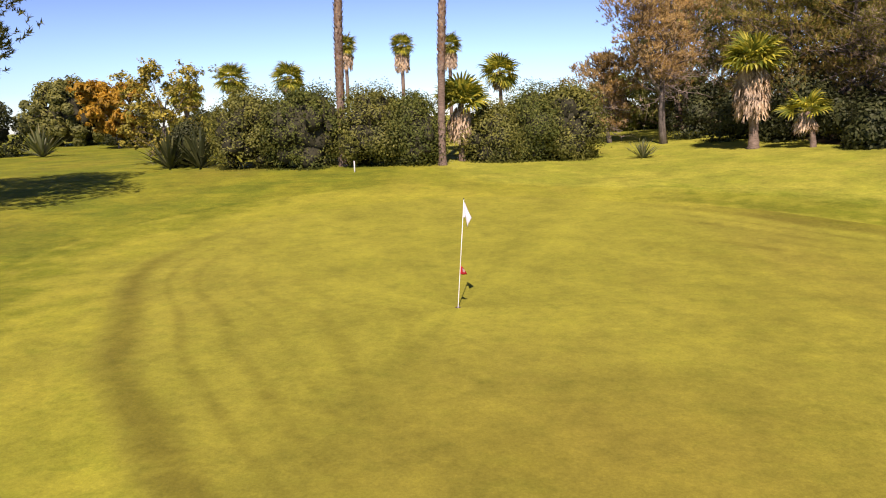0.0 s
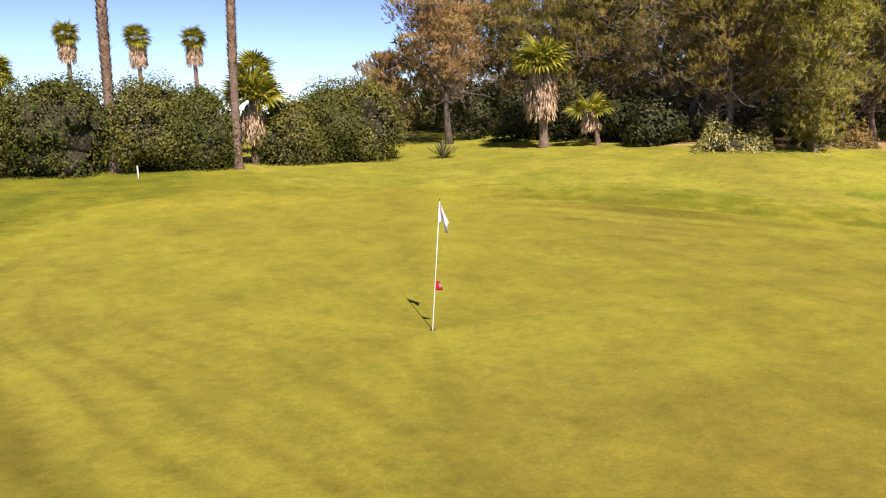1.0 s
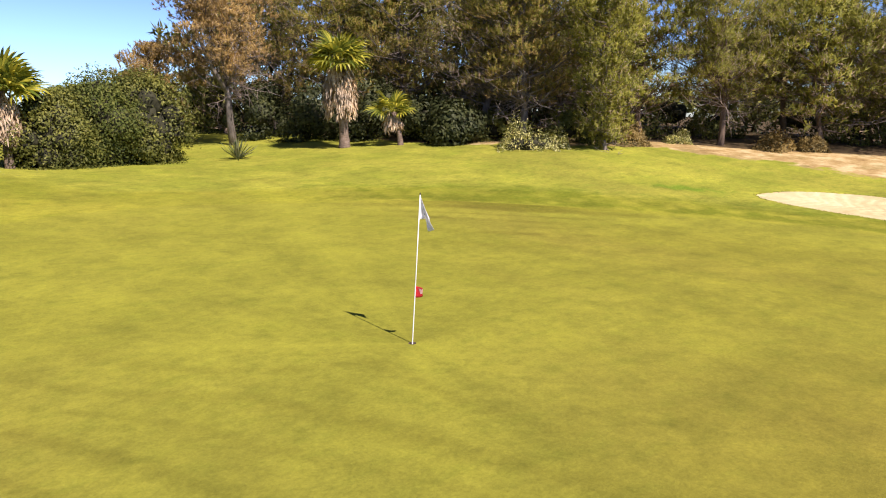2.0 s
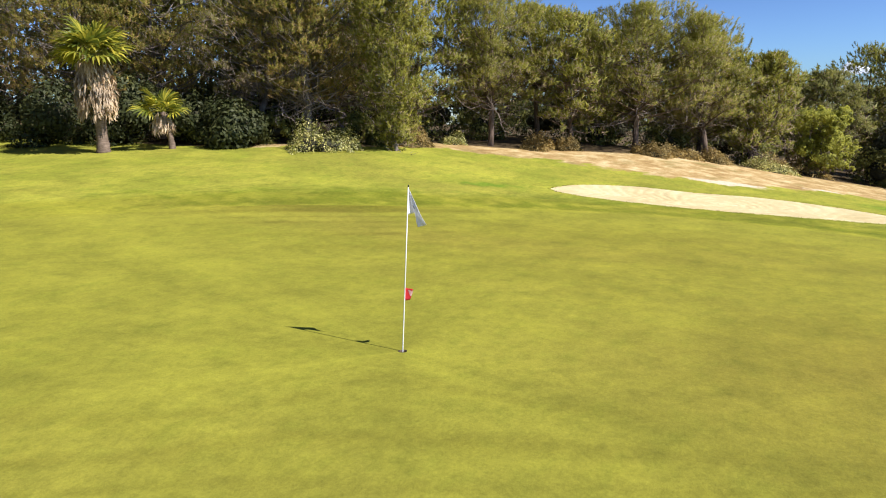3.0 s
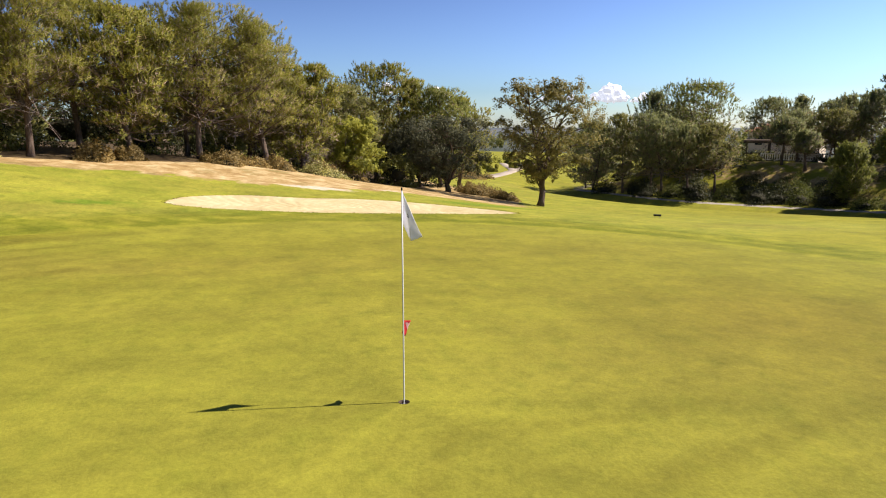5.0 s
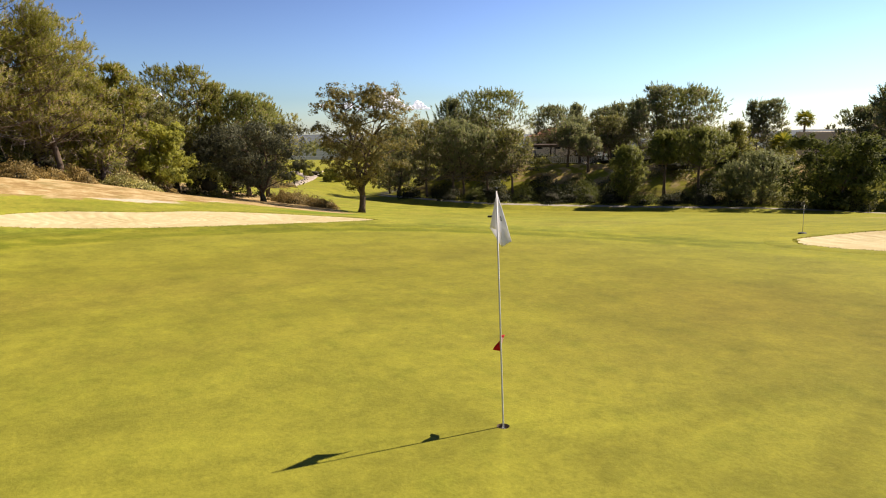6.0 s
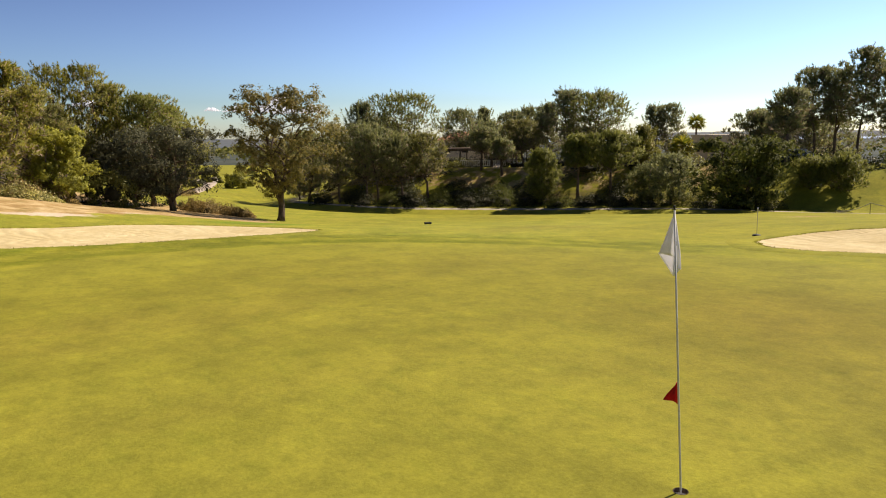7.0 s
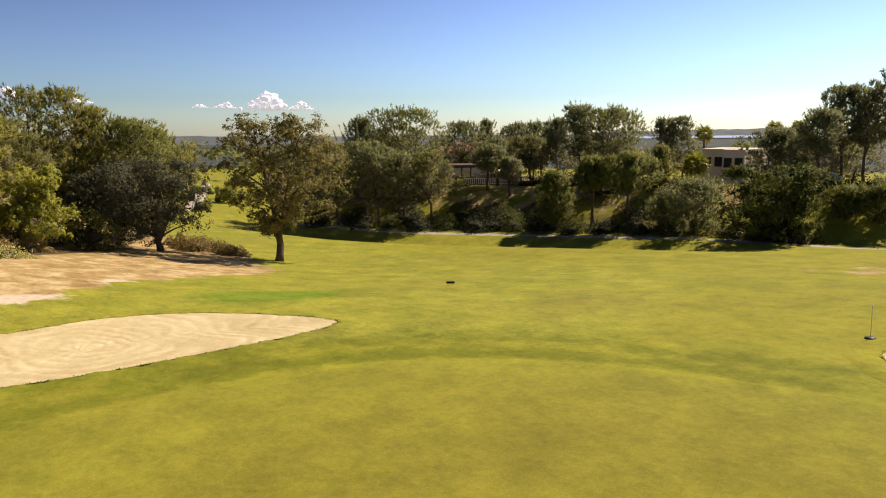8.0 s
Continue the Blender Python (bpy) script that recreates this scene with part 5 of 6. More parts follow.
tree("yellow_tree", -18.3, 30.0, 6.0, 5.8, 0.5, "yellow", "small tree with yellowing leaves", "tree", 51, 26, 11, 18, 0.22, 0.11, (0.4, 0), 0.1, "bark_grey", "dome", 3, 0.21, deadwood=3)
tree("orange_tree", -34.5, 57.5, 6.6, 8.0, 1.4, "orange", "round tree with orange autumn leaves", "tree", 52, 18, 26, 18, 0.46, 0.2, (0, 0), 0.14, "bark_grey", "ball", 2, 0.2)
shrub("round_tree", -45.0, 68.0, 7.6, 12.5, 11, "pine_dark", "broad round olive-green tree", "tree", 53, 110, 20000, 0.42, 0.24)
pine("pine_tree", -20.0, 10.6, 11.5, 11.4, 4.5, "pine_dark", "dark green pine casting shade on the lawn", 54, 90, 64, 9, 0.22, 0.062, (0, 0), 0.2, pad=0.13, dry=0.0, deadwood=0, inner=0.12)
for k, (sx, sy, h, w) in enumerate(((-40.4, 47, 4.9, 7), (-56, 62, 6, 10), (-28, 62, 3.4, 8), (-37, 66, 4.2, 8))):
    shrub("far_bush", sx, sy, h, w, w * 0.8, "deep", "dark bushes beyond the rough", "bush", 60 + k, 46, 6500, 0.30, 0.16, "far bushes")
for k, (sx, sy, h, w) in enumerate(((-24, 50, 2.6, 6), (-13, 44, 2.8, 6), (-5, 45, 3.0, 7), (6, 46, 3.0, 6))):
    shrub("olive_bush", sx, sy, h, w, w * 0.7, "pine", "olive-green bushes behind the hedge", "bush", 70 + k, 16, 3600, 0.34, 0.16, "olive bushes")

# ---------------------------------------------------------------- pines on the east side
FINE, COARSE = (70, 46, 12, 0.21, 0.030), (48, 26, 9, 0.29, 0.066)
RUST = "pine with rusty, half-withered needles"
OLIVE = "olive-green pine with a rounded crown"
pine("rusty_pine", 12.4, 32.1, 9.8, 8.2, 3.9, "pine_rust", RUST, 81, 76, 48, 13, 0.18, 0.040, (-0.5, 0), 0.2, "bark_grey", "dome", 2, 0.125, 0.5, "rusty pines", 0.30, "pine_dry", 16)
pine("rusty_pine", 9.7, 35.4, 5.8, 5.6, 0.9, "pine_rust", RUST, 82, 44, 40, 12, 0.20, 0.042, (-0.4, 0), 0.15, "bark_grey", "ball", 1, 0.15, 0.6, "rusty pines", 0.35, "pine_dry", 9)
for k, (px, py, h, w, bare, lf, dead) in enumerate((
        (20.6, 26.8, 11.5, 9.5, 1.8, "pine", 20), (19.6, 31.5, 11.0, 9.5, 2.2, "pine", 18), (21.3, 20.6, 10.8, 8.0, 2.2, "pine", 26), (21.0, 17.4, 9.6, 7.4, 2.2, "pine", 26),
        (25.2, 18.2, 9.4, 7.4, 1.8, "pine_dark", 18), (27.5, 25.5, 10.5, 9.0, 1.8, "pine_dark", 8), (17.6, 37, 10.5, 9.0, 1.8, "pine_dark", 8))):
    pine("shaggy_pine", px, py, h, w, bare, lf, "shaggy pine with dry twigs and rusty patches", 90 + k, *(FINE if k < 4 else COARSE), ((1.1, -0.6, 0.9)[k % 3], 0.4 * (k % 2)), 0.19, "bark_grey",
         "dome", 1 + k % 2, 0.115, 0.55, "shaggy pines", 0.85, "pine_rust" if k in (0, 1, 3) else "pine_dry", dead)
pine("slender_pine", 21.7, 12.8, 9.8, 4.4, 0.2, "pine_bright", "slender bright-green young pine", 101, 64, 44, 13, 0.19, 0.040, (0.1, 0), 0.1, "bark_grey", "ball", 1, 0.15, 0.95, "", 0.22, "pine_dry", 5)
for k, (px, py, h, w, bare, lf, dead) in enumerate((
        (29.7, 11.4, 8.2, 7.8, 2.6, "pine", 18), (34.8, 10.4, 8.0, 6.4, 3.0, "pine", 14), (35.1, 4.5, 8.2, 8.2, 2.4, "pine", 20), (37.6, 1.0, 8.2, 6.6, 2.2, "pine", 16),
        (42.4, 1.9, 7.8, 6.8, 1.8, "pine", 14), (47.3, -1.6, 7.2, 6.0, 1.4, "pine", 10), (38.5, 16.5, 7.0, 7.0, 2.4, "pine", 6), (44.0, 9.0, 7.0, 7.6, 2.2, "pine", 6),
        (50.5, 4.0, 7.2, 8.0, 1.8, "pine_dark", 4), (32.5, 20.5, 7.4, 7.5, 2.4, "pine_dark", 4), (40.0, 5.6, 7.8, 6.6, 2.2, "pine", 6), (32.6, 7.6, 7.4, 6.0, 2.0, "pine", 8), (40.4, -1.4, 6.8, 5.4, 1.6, "pine", 8), (27.2, 14.6, 8.4, 6.4, 2.2, "pine", 8))):
    pine("pine_tree", px, py, h, w * 1.14, bare - (0.5 if k > 3 else 0.0), lf, OLIVE, 110 + k, *(FINE if k < 5 else COARSE), ((0.5, -0.4, 0.2)[k % 3], 0.3 * (k % 2)), 0.15, "bark", "dome", 1 + (k % 3 == 0), 0.125, 0.50, "pines on the bank", 0.36, "pine_dry", dead)

for k, (px, py, h, w) in enumerate(((24, 36, 9.5, 10), (31, 30, 8.0, 10), (37, 25, 7, 10), (45, 17, 6.5, 10), (53, 11, 6.5, 10), (59, 4, 6.5, 10), (64, -3, 8, 10), (68, -9, 7.5, 10), (30, 42, 9, 11), (42, 33, 9, 12), (23.5, 30.5, 10.5, 9), (16.5, 42, 9.5, 9), (26.5, 22, 9.5, 8), (21, 42, 10, 9), (27, 30, 10, 9))):
    pine("back_pine", px, py, h, w, 0.6, "pine_dark", "pine deeper in the wood", 300 + k, 34, 18, 7, 0.55, 0.16, (0, 0), 0.2, group="pines deeper in the wood", pad=0.16, flat=0.65, dry=0.15, deadwood=3)

tree("lime_green_tree", 44.6, -5.4, 4.5, 3.8, 0.5, "lime", "small tree with lime-green leaves", "tree", 131, 22, 28, 20, 0.17, 0.085, (0, 0), 0.09, "bark_grey", "ball", 3, 0.22)
for k, (px, py, h, w, bare, lf, prof) in enumerate(((58.9, -9.0, 10.4, 10.0, 1.8, "pine", "dome"), (56.6, -14.4, 8.8, 7.4, 1.4, "pine_lush", "dome"), (53.5, -5.5, 7.6, 6.6, 1.0, "pine_dark", "dome"),
                                                    (60.5, -12.6, 9.6, 7.6, 1.6, "pine", "cone"), (59.6, -17.2, 8.4, 6.4, 1.6, "pine", "ball"))):
    pine("tall_pine", px, py, h, w, bare, lf, "tall pine above the bank" if k != 2 else "dark pine in the shade of the bank", 132 + k, 54, 36, 10, 0.26, 0.062, (0.2 * (k % 3 - 1), 0), 0.2, "bark", prof, 1 + (k == 0), 0.13, 0.6, "tall pines", 0.3, "pine_dry", 8)
tree("holm_oak", 47.7, -12.9, 5.8, 7.6, 1.3, "holm", "dark grey-green holm oak with spreading crown", "oak", 135, 26, 24, 22, 0.18, 0.085, (0.3, 0.2), 0.2, "bark", "ball", 3, 0.2)
tree("holm_oak", 50.4, -11.4, 4.8, 4.8, 1.4, "holm", "dark grey-green holm oak with spreading crown", "oak", 136, 14, 28, 22, 0.22, 0.11, (0.5, 0.6), 0.14, "bark", "ball", 2, 0.22)
tree("cork_oak", 43.4, -18.9, 9.3, 8.0, 2.2, "oak", "lone oak with thin brownish crown on the fairway", "oak", 137, 44, 22, 22, 0.17, 0.078, (0.75, -0.9), 0.24, "bark", "ball", 2, 0.155, "", 0.75)

# near-black leaves paint the deep shade below the canopy
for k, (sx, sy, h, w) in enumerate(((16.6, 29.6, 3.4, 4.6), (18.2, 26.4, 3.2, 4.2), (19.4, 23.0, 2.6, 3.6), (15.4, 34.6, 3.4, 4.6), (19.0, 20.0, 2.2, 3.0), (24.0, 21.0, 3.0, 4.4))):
    shrub("shaded_bush", sx, sy, h, w, w * 0.85, "deep", "bush coloured near-black for the deep shade under the pines", "bush", 460 + k, 24, 4200, 0.24, 0.12, "shaded bushes")

for k, (sx, sy, h, w) in enumerate(((13.2, 49.0, 4.6, 5.6), (9.0, 50.5, 3.8, 5.0), (17.5, 48.0, 4.4, 5.6))):
    shrub("olive_bush", sx, sy, h, w, w * 0.8, "pine_lush", "rounded olive-green bush beyond the rusty pine", "bush", 480 + k, 40, 8000, 0.32, 0.17, "olive bushes")

# low growth along the wood's edge
for k, (sx, sy, h, w, lf) in enumerate(((30.6, 8.9, 0.9, 1.6, "scrub"), (31.9, 7.7, 0.8, 1.4, "scrub"), (33.9, 3.3, 0.9, 1.8, "scrub"), (35.4, 2.0, 0.8, 1.8, "scrub"), (36.6, 0.2, 0.9, 1.6, "scrub"),
                                       (40.6, -2.4, 1.1, 2.2, "scrub"), (46.6, -17.3, 0.7, 1.8, "scrub"), (48.4, -17.4, 0.8, 2.0, "scrub"), (50.2, -16.8, 1.0, 2.2, "scrub"), (49.0, -15.4, 1.3, 2.2, "scrub"), (52.2, -16.4, 1.0, 2.4, "scrub"), (84.6, -26.6, 1.2, 3.4, "scrub"), (81.0, -24.0, 1.3, 3.6, "scrub"), (24.6, 13.4, 1.0, 1.4, "scrub"), (44.6, -4.4, 1.8, 2.6, "scrub"))):
    tangle("dry_scrub", sx, sy, w * 1.25, w, h * 1.1, lf, "low dry brownish scrub on the soil bank", 140 + k, 2600, "dry scrub", 40 * k, 0.15)
for k, (sx, sy, h, w) in enumerate(((92, -25, 2.4, 5.5), (97, -28.5, 2.2, 5), (107, -36, 1.2, 4), (103, -42.0, 2.2, 4.5), (112, -46.5, 2.6, 6), (118, -36.5, 1.8, 7), (127, -48, 1.8, 6), (137, -39, 2.6, 9), (152, -47, 2.8, 10), (165, -60, 3, 12))):
    shrub("valley_bush", sx, sy, h, w, w * 0.8, "pine", "olive-green bush in the valley beyond", "bush", 430 + k, 12, 1800, 0.4, 0.2, "valley bushes")
for k, (sx, sy, h, w) in enumerate(((19.5, 15.6, 1.5, 2.5), (38.8, -2.6, 0.9, 2.4), (20.4, 15.0, 1.2, 1.6), (28.2, 13.0, 0.8, 1.2))):
    tangle("flowering_bush", sx, sy, w * 1.15, w, h * 1.15, "flower", "bush with pale yellow blossom", 160 + k, 2400, "flowering bushes", -45, 0.12)
# the rear bushes use the near-black leaf to darken the understory like shade
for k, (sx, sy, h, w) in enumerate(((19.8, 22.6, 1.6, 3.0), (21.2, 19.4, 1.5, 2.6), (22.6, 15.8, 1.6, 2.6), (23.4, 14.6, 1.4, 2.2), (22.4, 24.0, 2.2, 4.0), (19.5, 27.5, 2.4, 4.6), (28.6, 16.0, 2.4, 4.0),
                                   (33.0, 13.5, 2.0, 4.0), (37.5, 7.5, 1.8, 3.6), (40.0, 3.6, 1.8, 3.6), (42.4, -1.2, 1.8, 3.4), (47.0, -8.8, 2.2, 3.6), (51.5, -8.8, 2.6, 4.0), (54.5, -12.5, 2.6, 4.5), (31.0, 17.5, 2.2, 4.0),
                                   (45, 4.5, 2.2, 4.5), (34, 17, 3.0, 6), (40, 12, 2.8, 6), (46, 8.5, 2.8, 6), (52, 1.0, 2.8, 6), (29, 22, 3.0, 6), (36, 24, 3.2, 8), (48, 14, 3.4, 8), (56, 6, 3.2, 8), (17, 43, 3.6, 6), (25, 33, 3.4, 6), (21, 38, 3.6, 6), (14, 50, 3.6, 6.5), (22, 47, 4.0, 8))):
    shrub("undergrowth_bush", sx, sy, h, w, w * 0.85, "deep" if k > 11 else "hedge", "undergrowth bush below the pines, rear ones coloured dark as shade", "bush", 170 + k, 18, 1900, 0.18, 0.085, "undergrowth", shoots=10)


# ---------------------------------------------------------------- wooded bank across the fairway
BANK = "dark pine on the bank across the fairway"


def bank_pine(k, px, py, h, w, bare, leaf="pine_bank", profile="dome", fine=1.0):
    pine("bank_pine", px, py, h, w, bare, leaf, BANK, 200 + k, int((20 + 4.6 * w) * fine), 17, 8, 0.33, 0.082, ((0.5, -0.4, 0.1)[k % 3], 0.2 * (k % 2)), 0.13, "bark", profile, 1 + (k % 4 == 1), 0.135, 0.55, "bank pines", 0.42, "pine_dry", 8)


# first row, thin trunks standing on the slope
for k, row in enumerate(((67.4, -38.6, 8.8, 5.8, 2.2), (63.1, -40.8, 8.2, 6.4, 2.8), (60.9, -42.6, 7.2, 5.8, 2.8), (58.4, -44.4, 7.2, 5.6, 2.8), (71.6, -37.0, 8.0, 6.0, 1.0), (65.3, -41.0, 8.6, 5.6, 2.6), (79.5, -40.8, 8.0, 7.0, 0.6), (75.0, -37.6, 7.8, 6.0, 0.6),
                         (60.1, -55.5, 5.2, 5.4, 1.8), (56.7, -57.4, 5.4, 5.4, 2.0), (58.2, -52.0, 4.8, 4.4, 2.2), (55.0, -52.2, 3.9, 3.6, 1.8))):
    bank_pine(k, *row, "pine_bank" if k % 3 else "pine_dark", ("dome", "ball", "dome")[k % 3])
# the taller ones behind them
for k, row in enumerate(((70.2, -43.9, 9.2, 8.4, 1.8), (66.9, -48.2, 8.9, 10.0, 1.8), (76.5, -64.7, 8.2, 8.4, 2.6), (76.1, -69.5, 8.6, 6.4, 2.8), (71.8, -71.8, 8.1, 7.6, 2.8), (59.8, -62.5, 7.4, 5.6, 2.4), (56.5, -61.9, 7.6, 6.0, 2.0),
                         (52.7, -61.3, 8.8, 5.4, 3.6), (49.2, -61.5, 8.2, 8.6, 2.8), (57.1, -85.1, 8.8, 5.0, 3.4), (54.8, -85.9, 9.0, 5.0, 2.0))):
    bank_pine(20 + k, *row, "pine_bank" if k not in (1, 8) else "pine_lush", ("cone", "dome", "dome", "cone", "dome", "ball")[k % 6], 1.25)
for k, row in enumerate(((38.6, -75.6, 6.2, 5.2, 1.2), (36.0, -75.5, 6.1, 5.6, 1.2), (33.0, -72.8, 5.4, 4.6, 1.2), (27.6, -61.3, 6.8, 4.4, 3.2), (28.9, -70.0, 9.4, 5.3, 4.0), (26.9, -70.3, 9.2, 5.0, 4.0),
                         (25.0, -70.0, 10.8, 5.3, 4.0), (22.9, -72.4, 9.8, 6.2, 3.4), (20.3, -75.5, 9.0, 7.4, 2.2), (12.0, -67.0, 8.0, 7.0, 2.0))):
    bank_pine(40 + k, *row, "pine_bank", ("ball", "dome", "umbrella", "dome", "umbrella")[k % 5], 1.25)
# deeper rows that close the view between them
for k, row in enumerate(((75.5, -39.5, 6.6, 7.0, 1.0), (84.0, -48.0, 7.6, 8.0, 1.6), (84.0, -58.0, 6.6, 8.0, 1.6), (62.0, -76.0, 5.6, 7.0, 1.6), (67.0, -66.0, 5.6, 6.0, 2.0),
                         (42.0, -90.0, 6.6, 7.0, 1.6), (34.0, -88.0, 6.0, 9.0, 1.6), (24.0, -84.0, 7.0, 10.0, 1.4), (8.0, -80.0, 8.0, 11.0, 1.4), (78.0, -52.0, 7.0, 7.0, 2.0), (30.0, -71.0, 4.6, 5.0, 1.4))):
    bank_pine(60 + k, *row, "pine_bank", "dome", 0.7)
for k, (px, py, h, w, bare) in enumerate(((46.6, -49.6, 5.4, 4.2, 0.5), (43.6, -51.6, 6.3, 3.4, 3.2), (40.5, -52.7, 6.5, 5.6, 3.0))):
    pine("round_pine", px, py, h, w, bare, "pine_lush", "compact round dark-green pine", 230 + k, 46, 34, 9, 0.27, 0.07, (0, 0), 0.13, "bark", "ball", 1, 0.16, 0.75, "round pines", 0.08, "pine_dry", 4, inner=0.15)
pine("pale_pine", 41.2, -58.8, 4.2, 3.8, 0.6, "pine", "small yellow-green pine on the bank", 236, 30, 24, 8, 0.30, 0.075, profile="ball", pad=0.17, dry=0.1, deadwood=2)
for k, (px, py, h, w) in enumerate(((34.0, -53.1, 4.6, 5.4), (36.8, -53.4, 3.3, 3.8), (23.7, -57.7, 2.6, 3.6), (21.6, -58.4, 3.0, 3.8))):
    pine("bushy_pine", px, py, h, w, 0.1, "pine_lush" if k > 1 else "pine_bank", "bushy young pine at the foot of the bank", 238 + k, 34, 28, 8, 0.28, 0.075, (0, 0), 0.1, "bark", "ball", 1, 0.17, 0.8, "bushy pines", 0.1, "pine_dry", 0, inner=0.2)
tree("broad_dark_tree", 27.4, -53.0, 5.9, 8.4, 0.2, "hedge_green", "broad dark evergreen tree at the fairway's edge", "tree", 240, 26, 30, 18, 0.30, 0.13, (0, 0), 0.18, "bark", "ball", 3, 0.2)

# low growth: scrub coloured dark as shade along the slope's foot, sunny grass above it
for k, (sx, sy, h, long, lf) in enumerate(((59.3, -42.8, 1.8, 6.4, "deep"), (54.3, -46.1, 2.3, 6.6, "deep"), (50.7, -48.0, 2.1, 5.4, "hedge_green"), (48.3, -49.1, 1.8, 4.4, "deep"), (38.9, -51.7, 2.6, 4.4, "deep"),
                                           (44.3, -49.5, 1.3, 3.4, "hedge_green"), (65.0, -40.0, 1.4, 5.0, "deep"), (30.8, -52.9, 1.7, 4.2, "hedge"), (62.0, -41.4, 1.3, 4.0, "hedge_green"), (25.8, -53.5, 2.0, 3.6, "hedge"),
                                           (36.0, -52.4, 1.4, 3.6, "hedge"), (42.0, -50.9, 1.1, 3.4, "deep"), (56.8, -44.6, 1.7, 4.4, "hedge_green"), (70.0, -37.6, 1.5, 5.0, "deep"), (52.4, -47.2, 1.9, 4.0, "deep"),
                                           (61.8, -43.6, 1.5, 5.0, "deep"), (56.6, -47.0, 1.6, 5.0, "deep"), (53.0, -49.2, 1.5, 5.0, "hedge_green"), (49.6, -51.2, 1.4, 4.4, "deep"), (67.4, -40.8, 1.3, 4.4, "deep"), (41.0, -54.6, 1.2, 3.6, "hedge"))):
    tangle("bank_scrub", sx, sy, long, 2.8, h, lf, "low tangled scrub, partly coloured as shade, at the foot of the bank", 500 + k, 2300, "bank scrub", -28, 0.17)
# the deep ones darken gaps between trunks as shade would
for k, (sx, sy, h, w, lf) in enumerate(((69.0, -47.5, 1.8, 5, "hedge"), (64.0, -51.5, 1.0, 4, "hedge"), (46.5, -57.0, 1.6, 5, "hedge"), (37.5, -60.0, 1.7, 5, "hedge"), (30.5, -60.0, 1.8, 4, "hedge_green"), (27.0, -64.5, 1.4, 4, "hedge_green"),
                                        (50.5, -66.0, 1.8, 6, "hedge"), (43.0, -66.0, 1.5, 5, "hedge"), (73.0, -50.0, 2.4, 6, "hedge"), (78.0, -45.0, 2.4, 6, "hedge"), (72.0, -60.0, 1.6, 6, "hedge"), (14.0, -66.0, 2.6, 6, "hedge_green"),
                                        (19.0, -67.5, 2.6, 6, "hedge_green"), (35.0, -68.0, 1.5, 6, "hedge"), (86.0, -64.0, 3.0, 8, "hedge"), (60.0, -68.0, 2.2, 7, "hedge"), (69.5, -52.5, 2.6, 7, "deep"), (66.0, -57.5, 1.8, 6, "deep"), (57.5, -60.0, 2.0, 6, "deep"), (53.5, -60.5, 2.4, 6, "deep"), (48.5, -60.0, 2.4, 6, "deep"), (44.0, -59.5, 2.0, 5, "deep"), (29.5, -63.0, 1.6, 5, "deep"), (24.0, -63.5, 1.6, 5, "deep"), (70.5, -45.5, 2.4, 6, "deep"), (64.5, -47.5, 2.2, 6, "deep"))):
    tangle("bank_thicket", sx, sy, w * 1.2, w, h, lf, "thicket higher on the bank, some coloured dark as shade", 400 + k, 1700, "bank thickets", 53 * k, 0.26)
palm("far_palm", 62.5, -104.5, 7.6, 0.17, "far palm above the rooftops", 281, 24, 1.2, 0.5, low=-0.7)
palm("far_palm", 46.4, -94.0, 7.4, 0.2, "far palm above the rooftops", 283, 26, 0.9, 0.6, group="far palms")
palm("far_palm", 43.6, -94.6, 7.5, 0.2, "far palm above the rooftops", 284, 26, 0.9, 0.6, group="far palms")
palm("far_palm", 48.3, -77.6, 2.4, 0.22, "bushy palm between the pines", 282, 40, 1.3, 1.0, low=-1.0)


def house(x, y, turn, w, d, wall_h, ridge_h, label, top):
    base = top - wall_h - ridge_h
    root = thing("house", x, y, base, label, "house", turn=turn)
    s = Shape()
    s.box((-w / 2, -d / 2, -4), (w / 2, d / 2, wall_h), 0.02)
    part("wall", s, "wall", root, "", False)
    if ridge_h > 0.3:
        e = 0.4
        s = Shape()
        a, b = w / 2 + e, d / 2 + e
        s.add([(-a, -b, wall_h), (a, -b, wall_h), (a, b, wall_h), (-a, b, wall_h), (-a * 0.5, 0, wall_h + ridge_h), (a * 0.5, 0, wall_h + ridge_h),
               (-a, -b, wall_h - 0.15), (a, -b, wall_h - 0.15), (a, b, wall_h - 0.15), (-a, b, wall_h - 0.15)],
              [(0, 1, 5, 4), (1, 2, 5), (2, 3, 4, 5), (3, 0, 4), (6, 7, 1, 0), (7, 8, 2, 1), (8, 9, 3, 2), (9, 6, 0, 3), (9, 8, 7, 6)])
        part("roof", s, "tile", root, "", False)
    else:
        s = Shape()
        s.box((-w / 2 - 0.1, -d / 2 - 0.1, wall_h + 0.004), (w / 2 + 0.1, d / 2 + 0.1, wall_h + 0.3), 0.05)
        part("parapet", s, "wall", root, "", False)
    for k in range(max(2, int(w / 2.6))):
        cx = -w / 2 + (k + 0.5) * w / max(2, int(w / 2.6))
        for sy in (-1, 1):
            s = Shape()
            s.box((cx - 0.5, sy * (d / 2 + 0.02) - 0.03, wall_h - 2.1), (cx + 0.5, sy * (d / 2 + 0.02) + 0.03, wall_h - 0.8), 0.0)
            part("window", s, "glass", root, "dark window", False)
    return root


house(87.6, -76.9, 35, 9, 8, 3.2, 1.3, "pale house with a terracotta roof behind the pines", 3.2)
house(49.6, -92.6, 10, 2.8, 10.0, 4.4, 0.2, "cream flat-roofed house beyond the trees", 2.1)
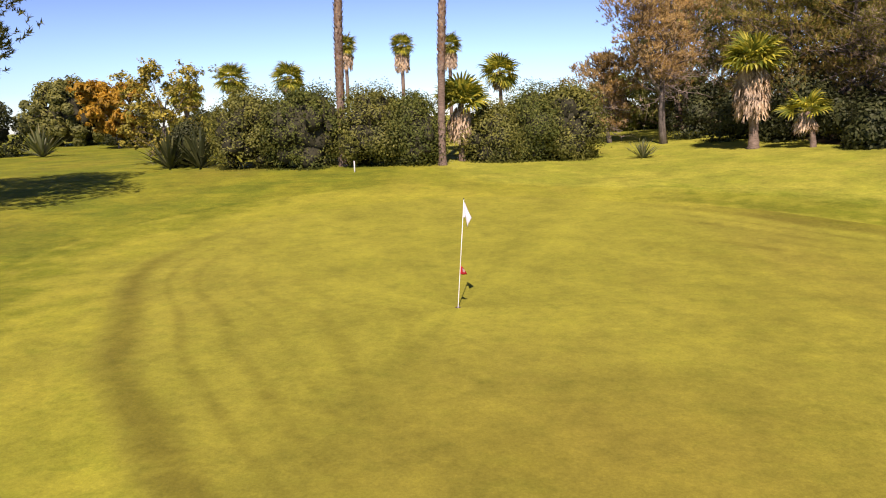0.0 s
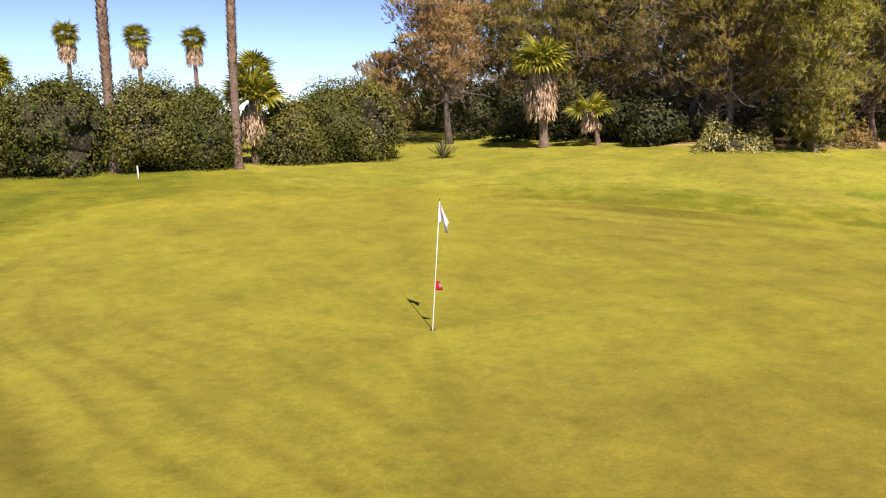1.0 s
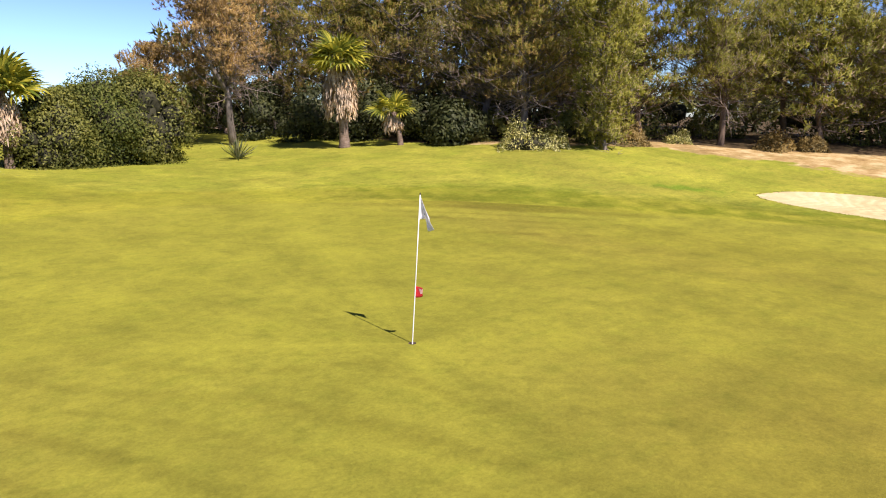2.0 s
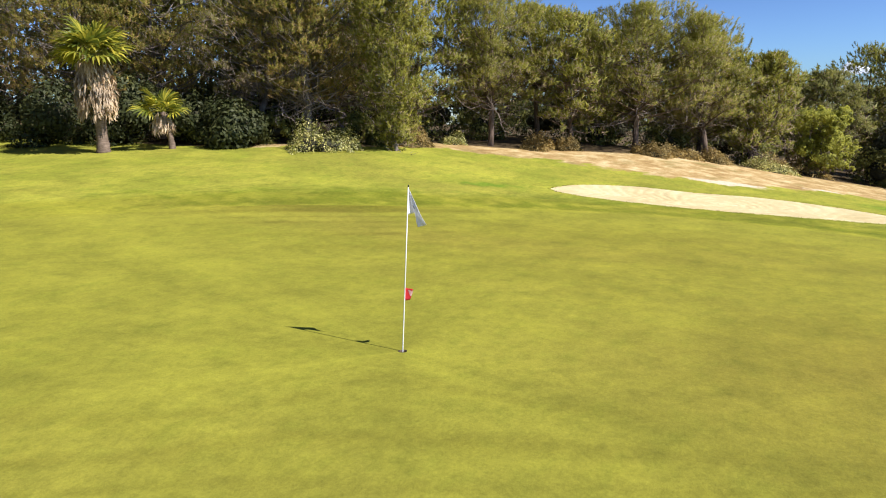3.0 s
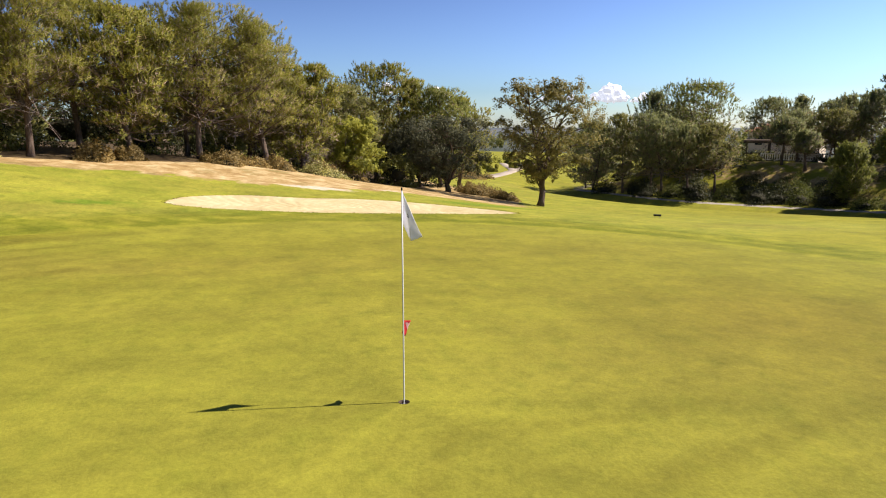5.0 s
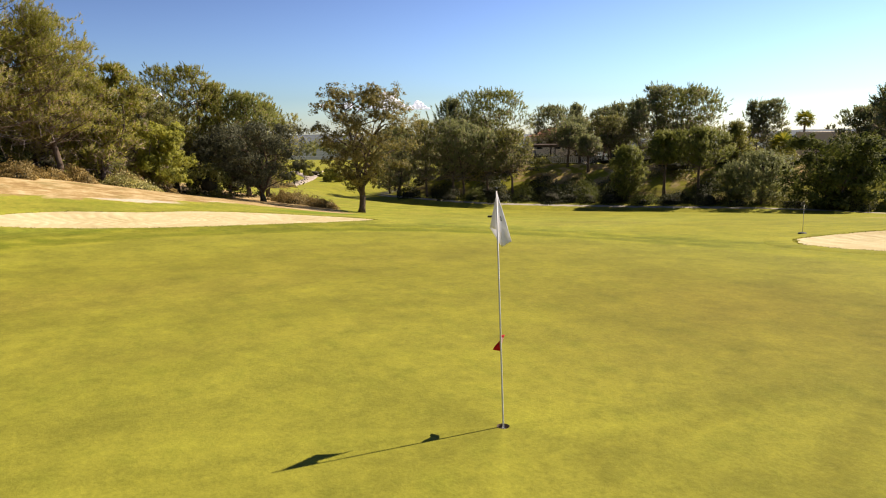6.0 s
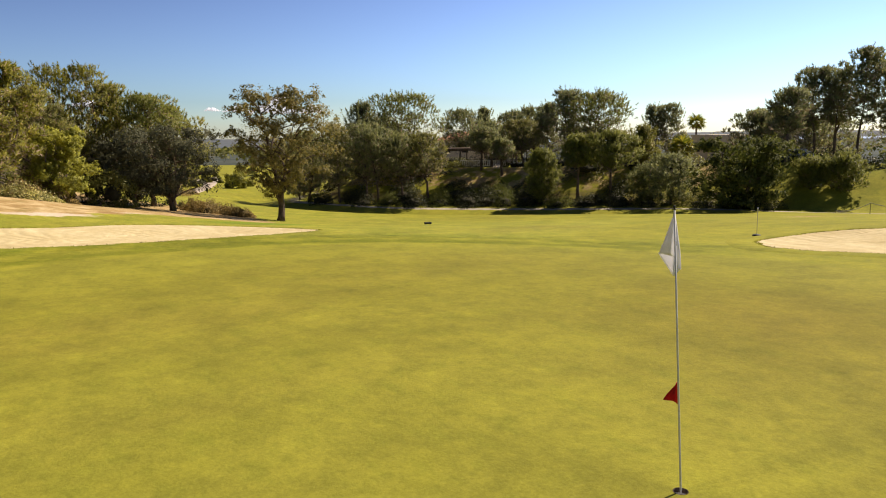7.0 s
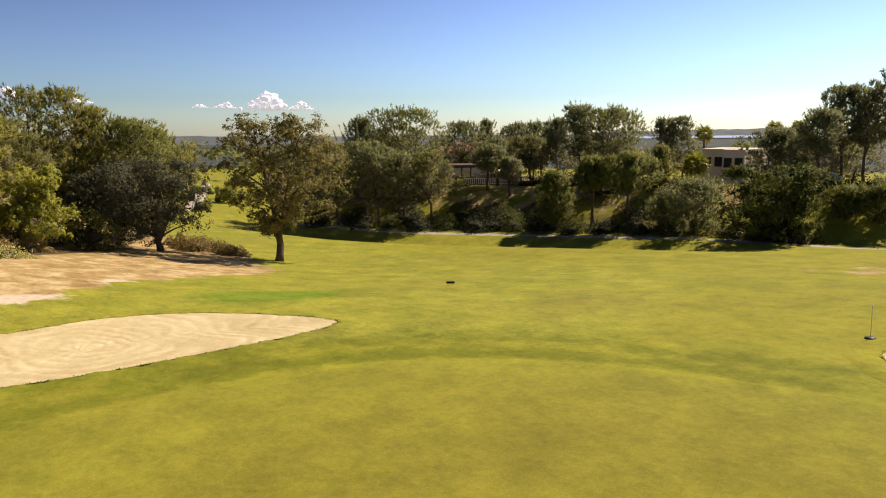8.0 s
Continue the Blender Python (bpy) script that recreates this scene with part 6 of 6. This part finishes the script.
house(53.6, -94.0, 10, 3.0, 8.0, 3.4, 0.2, "low cream annexe beyond the trees", 2.1)


def carport(x, y, turn):
    root = thing("carport", x, y, land_at(x, y) - 0.1, "dark timber carport above the bank", "carport", turn=turn)
    for k in range(5):
        s = Shape()
        s.tube([(-5 + 2.5 * k, 0, -0.5), (-5 + 2.5 * k, 0, 2.2)], [0.07, 0.07], 6)
        part("post", s, "timber", root)
    s = Shape()
    s.box((-5.4, -0.10, 2.2), (5.4, 0.10, 2.42), 0.02)
    part("beam", s, "timber", root, "", False)
    for z in (0.45, 0.95):
        s = Shape()
        s.box((-5.2, -0.04, z), (5.2, 0.04, z + 0.10), 0.01)
        part("rail", s, "timber", root, "", False)
    s = Shape()
    s.box((-5.4, 0.1, 2.43), (5.4, 4.6, 2.53), 0.02)
    part("roof", s, "timber", root, "", False)


carport(63.4, -57.8, 229.5)


def railing(x, y, turn, long):
    """A white balustrade along the edge of a terrace."""
    root = thing("terrace_railing", x, y, land_at(x, y), "white terrace railing above the bank", "railing", turn=turn)
    for z in (0.16, 0.82):
        s = Shape()
        s.box((-long / 2, -0.04, z), (long / 2, 0.04, z + 0.07), 0.01)
        part("rail", s, "white", root, "", False)
    n = int(long / 0.24)
    for k in range(n + 1):
        u = -long / 2 + long * k / n
        s = Shape()
        s.box((u - 0.045, -0.03, -0.3 if k % 6 == 0 else 0.225), (u + 0.045, 0.03, 0.95 if k % 6 == 0 else 0.824), 0.01)
        part("post" if k % 6 == 0 else "baluster", s, "white", root, "", False)


railing(62.0, -56.8, 229.5, 7.0)


def car(x, y, turn, label):
    root = thing("car", x, y, land_at(x, y), label, "car", turn=turn)
    s = Shape()
    prof = [(-2.0, 0.35), (2.0, 0.35), (2.05, 0.75), (1.2, 0.95), (0.6, 1.42), (-1.2, 1.45), (-1.9, 1.0), (-2.05, 0.7)]
    n = len(prof)
    s.add([(px, -0.85, pz) for px, pz in prof] + [(px, 0.85, pz) for px, pz in prof],
          [tuple(range(n - 1, -1, -1)), tuple(range(n, 2 * n))] + [(k, (k + 1) % n, n + (k + 1) % n, n + k) for k in range(n)])
    part("body", s, "car", root, "", False)
    for wx in (-1.25, 1.25):
        for wy in (-0.8, 0.8):
            s = Shape()
            s.tube([(wx, wy - 0.1, 0.32), (wx, wy + 0.1, 0.32)], [0.32, 0.32], 14)
            part("wheel", s, "dark", root)
    for sy in (-0.86, 0.86):
        s = Shape()
        s.add([(1.0, sy, 0.98), (0.55, sy, 1.36), (-1.1, sy, 1.38), (-1.6, sy, 1.02)], [(0, 1, 2, 3)])
        part("side_window", s, "glass", root, "", False)


car(64.6, -60.0, 50, "pale grey car parked under the carport")
car(29.6, -66.6, 15, "white car parked behind the bank")


def rope_fence():
    root = thing("rope_fence", 17.4, -53.0, land_at(17.4, -53.0), "pale rope draped over low stakes at the slope's foot", "fence")
    z0 = land_at(17.4, -53.0)
    tops = []
    for dx, dy, h in ((2.3, 0.2, 0.15), (0, 0, 0.8), (-2.8, -0.5, 0.7)):
        g = land_at(17.4 + dx, -53.0 + dy) - z0
        s = Shape()
        s.tube([(dx, dy, g - 0.1), (dx, dy, g + h)], [0.025, 0.02], 6)
        part("stake", s, "timber", root)
        tops.append(Vector((dx, dy, g + h)))
    for a, b in zip(tops[:-1], tops[1:]):
        s = Shape()
        s.tube([a.lerp(b, k / 6) + Vector((0, 0, -0.22 * math.sin(math.pi * k / 6))) for k in range(7)], [0.025] * 7, 5)
        part("rope", s, "rope", root)


rope_fence()


# ---------------------------------------------------------------- distance
def ridge(name, az0, az1, dist, z_low, z_top, material, label, seed, depth=300):
    s = Shape()
    n = 90
    verts = []
    for k in range(n + 1):
        a = radians(az0 + (az1 - az0) * k / n)
        edge = math.sin(math.pi * k / n) ** 0.35
        h = z_low + (z_top - z_low) * edge * (0.86 + 0.20 * noise.noise(Vector((k * 0.11, seed, 0))) + 0.06 * noise.noise(Vector((k * 0.6, seed, 3))))
        for r, z in ((dist, z_low - 8), (dist + depth * 0.45, z_low + (h - z_low) * 0.6), (dist + depth, h), (dist + depth * 1.6, z_low - 8)):
            verts.append((r * math.cos(a), r * math.sin(a), z))
    faces = [(k * 4 + j, (k + 1) * 4 + j, (k + 1) * 4 + j + 1, k * 4 + j + 1) for k in range(n) for j in range(3)]
    s.add(verts, faces)
    return solid(name, s, material, label, "", "structure")


ridge("backdrop", -48, 12, 1900, -24, 3.5, "ridge", "wooded ridge on the horizon, tinted blue-grey for haze", 2)
ridge("backdrop", -78, -50, 2900, -24, 7, "ridge", "far hills beyond the water, tinted pale for haze", 5)
water = Shape()
water.add([(r * math.cos(radians(a)), r * math.sin(radians(a)), -21) for r in (2200, 2900) for a in (-76, -68, -60, -52, -46)], [(k, k + 1, k + 6, k + 5) for k in range(4)])
solid("water", water, "water", "pale strip of distant water", "", "structure")


def cloud(az, el, dist, wide, high, seed):
    """A heap of small billows, flat below and piled up towards its middle."""
    rng = np.random.default_rng(seed)
    s = Shape()
    for k in range(70):
        t = rng.normal() * 0.2
        pile = max(0.0, 1 - abs(2.3 * t) ** 1.7) * (0.8 + 0.2 * math.cos(14 * t + seed))
        r = high * rng.uniform(0.09, 0.24) * (0.5 + 0.6 * pile)
        s.lump((rng.normal() * high * 0.25, t * wide, r * 0.5 + rng.random() ** 0.8 * 0.8 * high * pile), (r * 1.1, r * 1.3, r * 0.95), seed + k, 0.7, 1.3, 2)
    ob = solid("cloud", s, "cloud", "small white cumulus cloud near the horizon", "cloud", "structure")
    a = radians(az)
    ob.matrix_world = pose(dist * math.cos(a), dist * math.sin(a), 4 + dist * math.tan(radians(el)), 0, 0, az)


for az, el, wide, high, sd in ((-27.2, 1.8, 190, 76, 1), (-29.6, 1.8, 110, 34, 7), (-24.0, 1.95, 90, 26, 2), (-22.2, 2.0, 60, 18, 3), (-2.6, 2.7, 120, 44, 4), (-10.0, 2.6, 100, 40, 5), (-13.8, 2.3, 120, 40, 6)):
    cloud(az, el, 3000, wide, high, sd)


def far_woods():
    """Tree cover of the country beyond, past counting."""
    rng = np.random.default_rng(77)
    pos, way = [], []
    for k in range(420):
        a = radians(rng.uniform(-86, 64))
        r = 175 * (1 + 8 * rng.random() ** 1.8)
        if -24 < math.degrees(a) < -15 and r < 330:
            continue
        x, y = 20 + r * math.cos(a), -10 + r * math.sin(a)
        size = rng.uniform(3.0, 6.0) * (1 + r / 900)
        p, w, _ = clump_leaves(rng, (x, y, land_at(x, y) + size * 0.55), size, 12, 5, 0.75, 0.45)
        pos.append(p)
        way.append(w)
    ob = part("far_woods", leaf_mesh("far_woods", np.concatenate(pos), np.concatenate(way), 2.6, 1.9, rng), "pine_dark", None)
    tagged(ob, "scattered dark woods in the country beyond", "woods", "", "stuff")


far_woods()
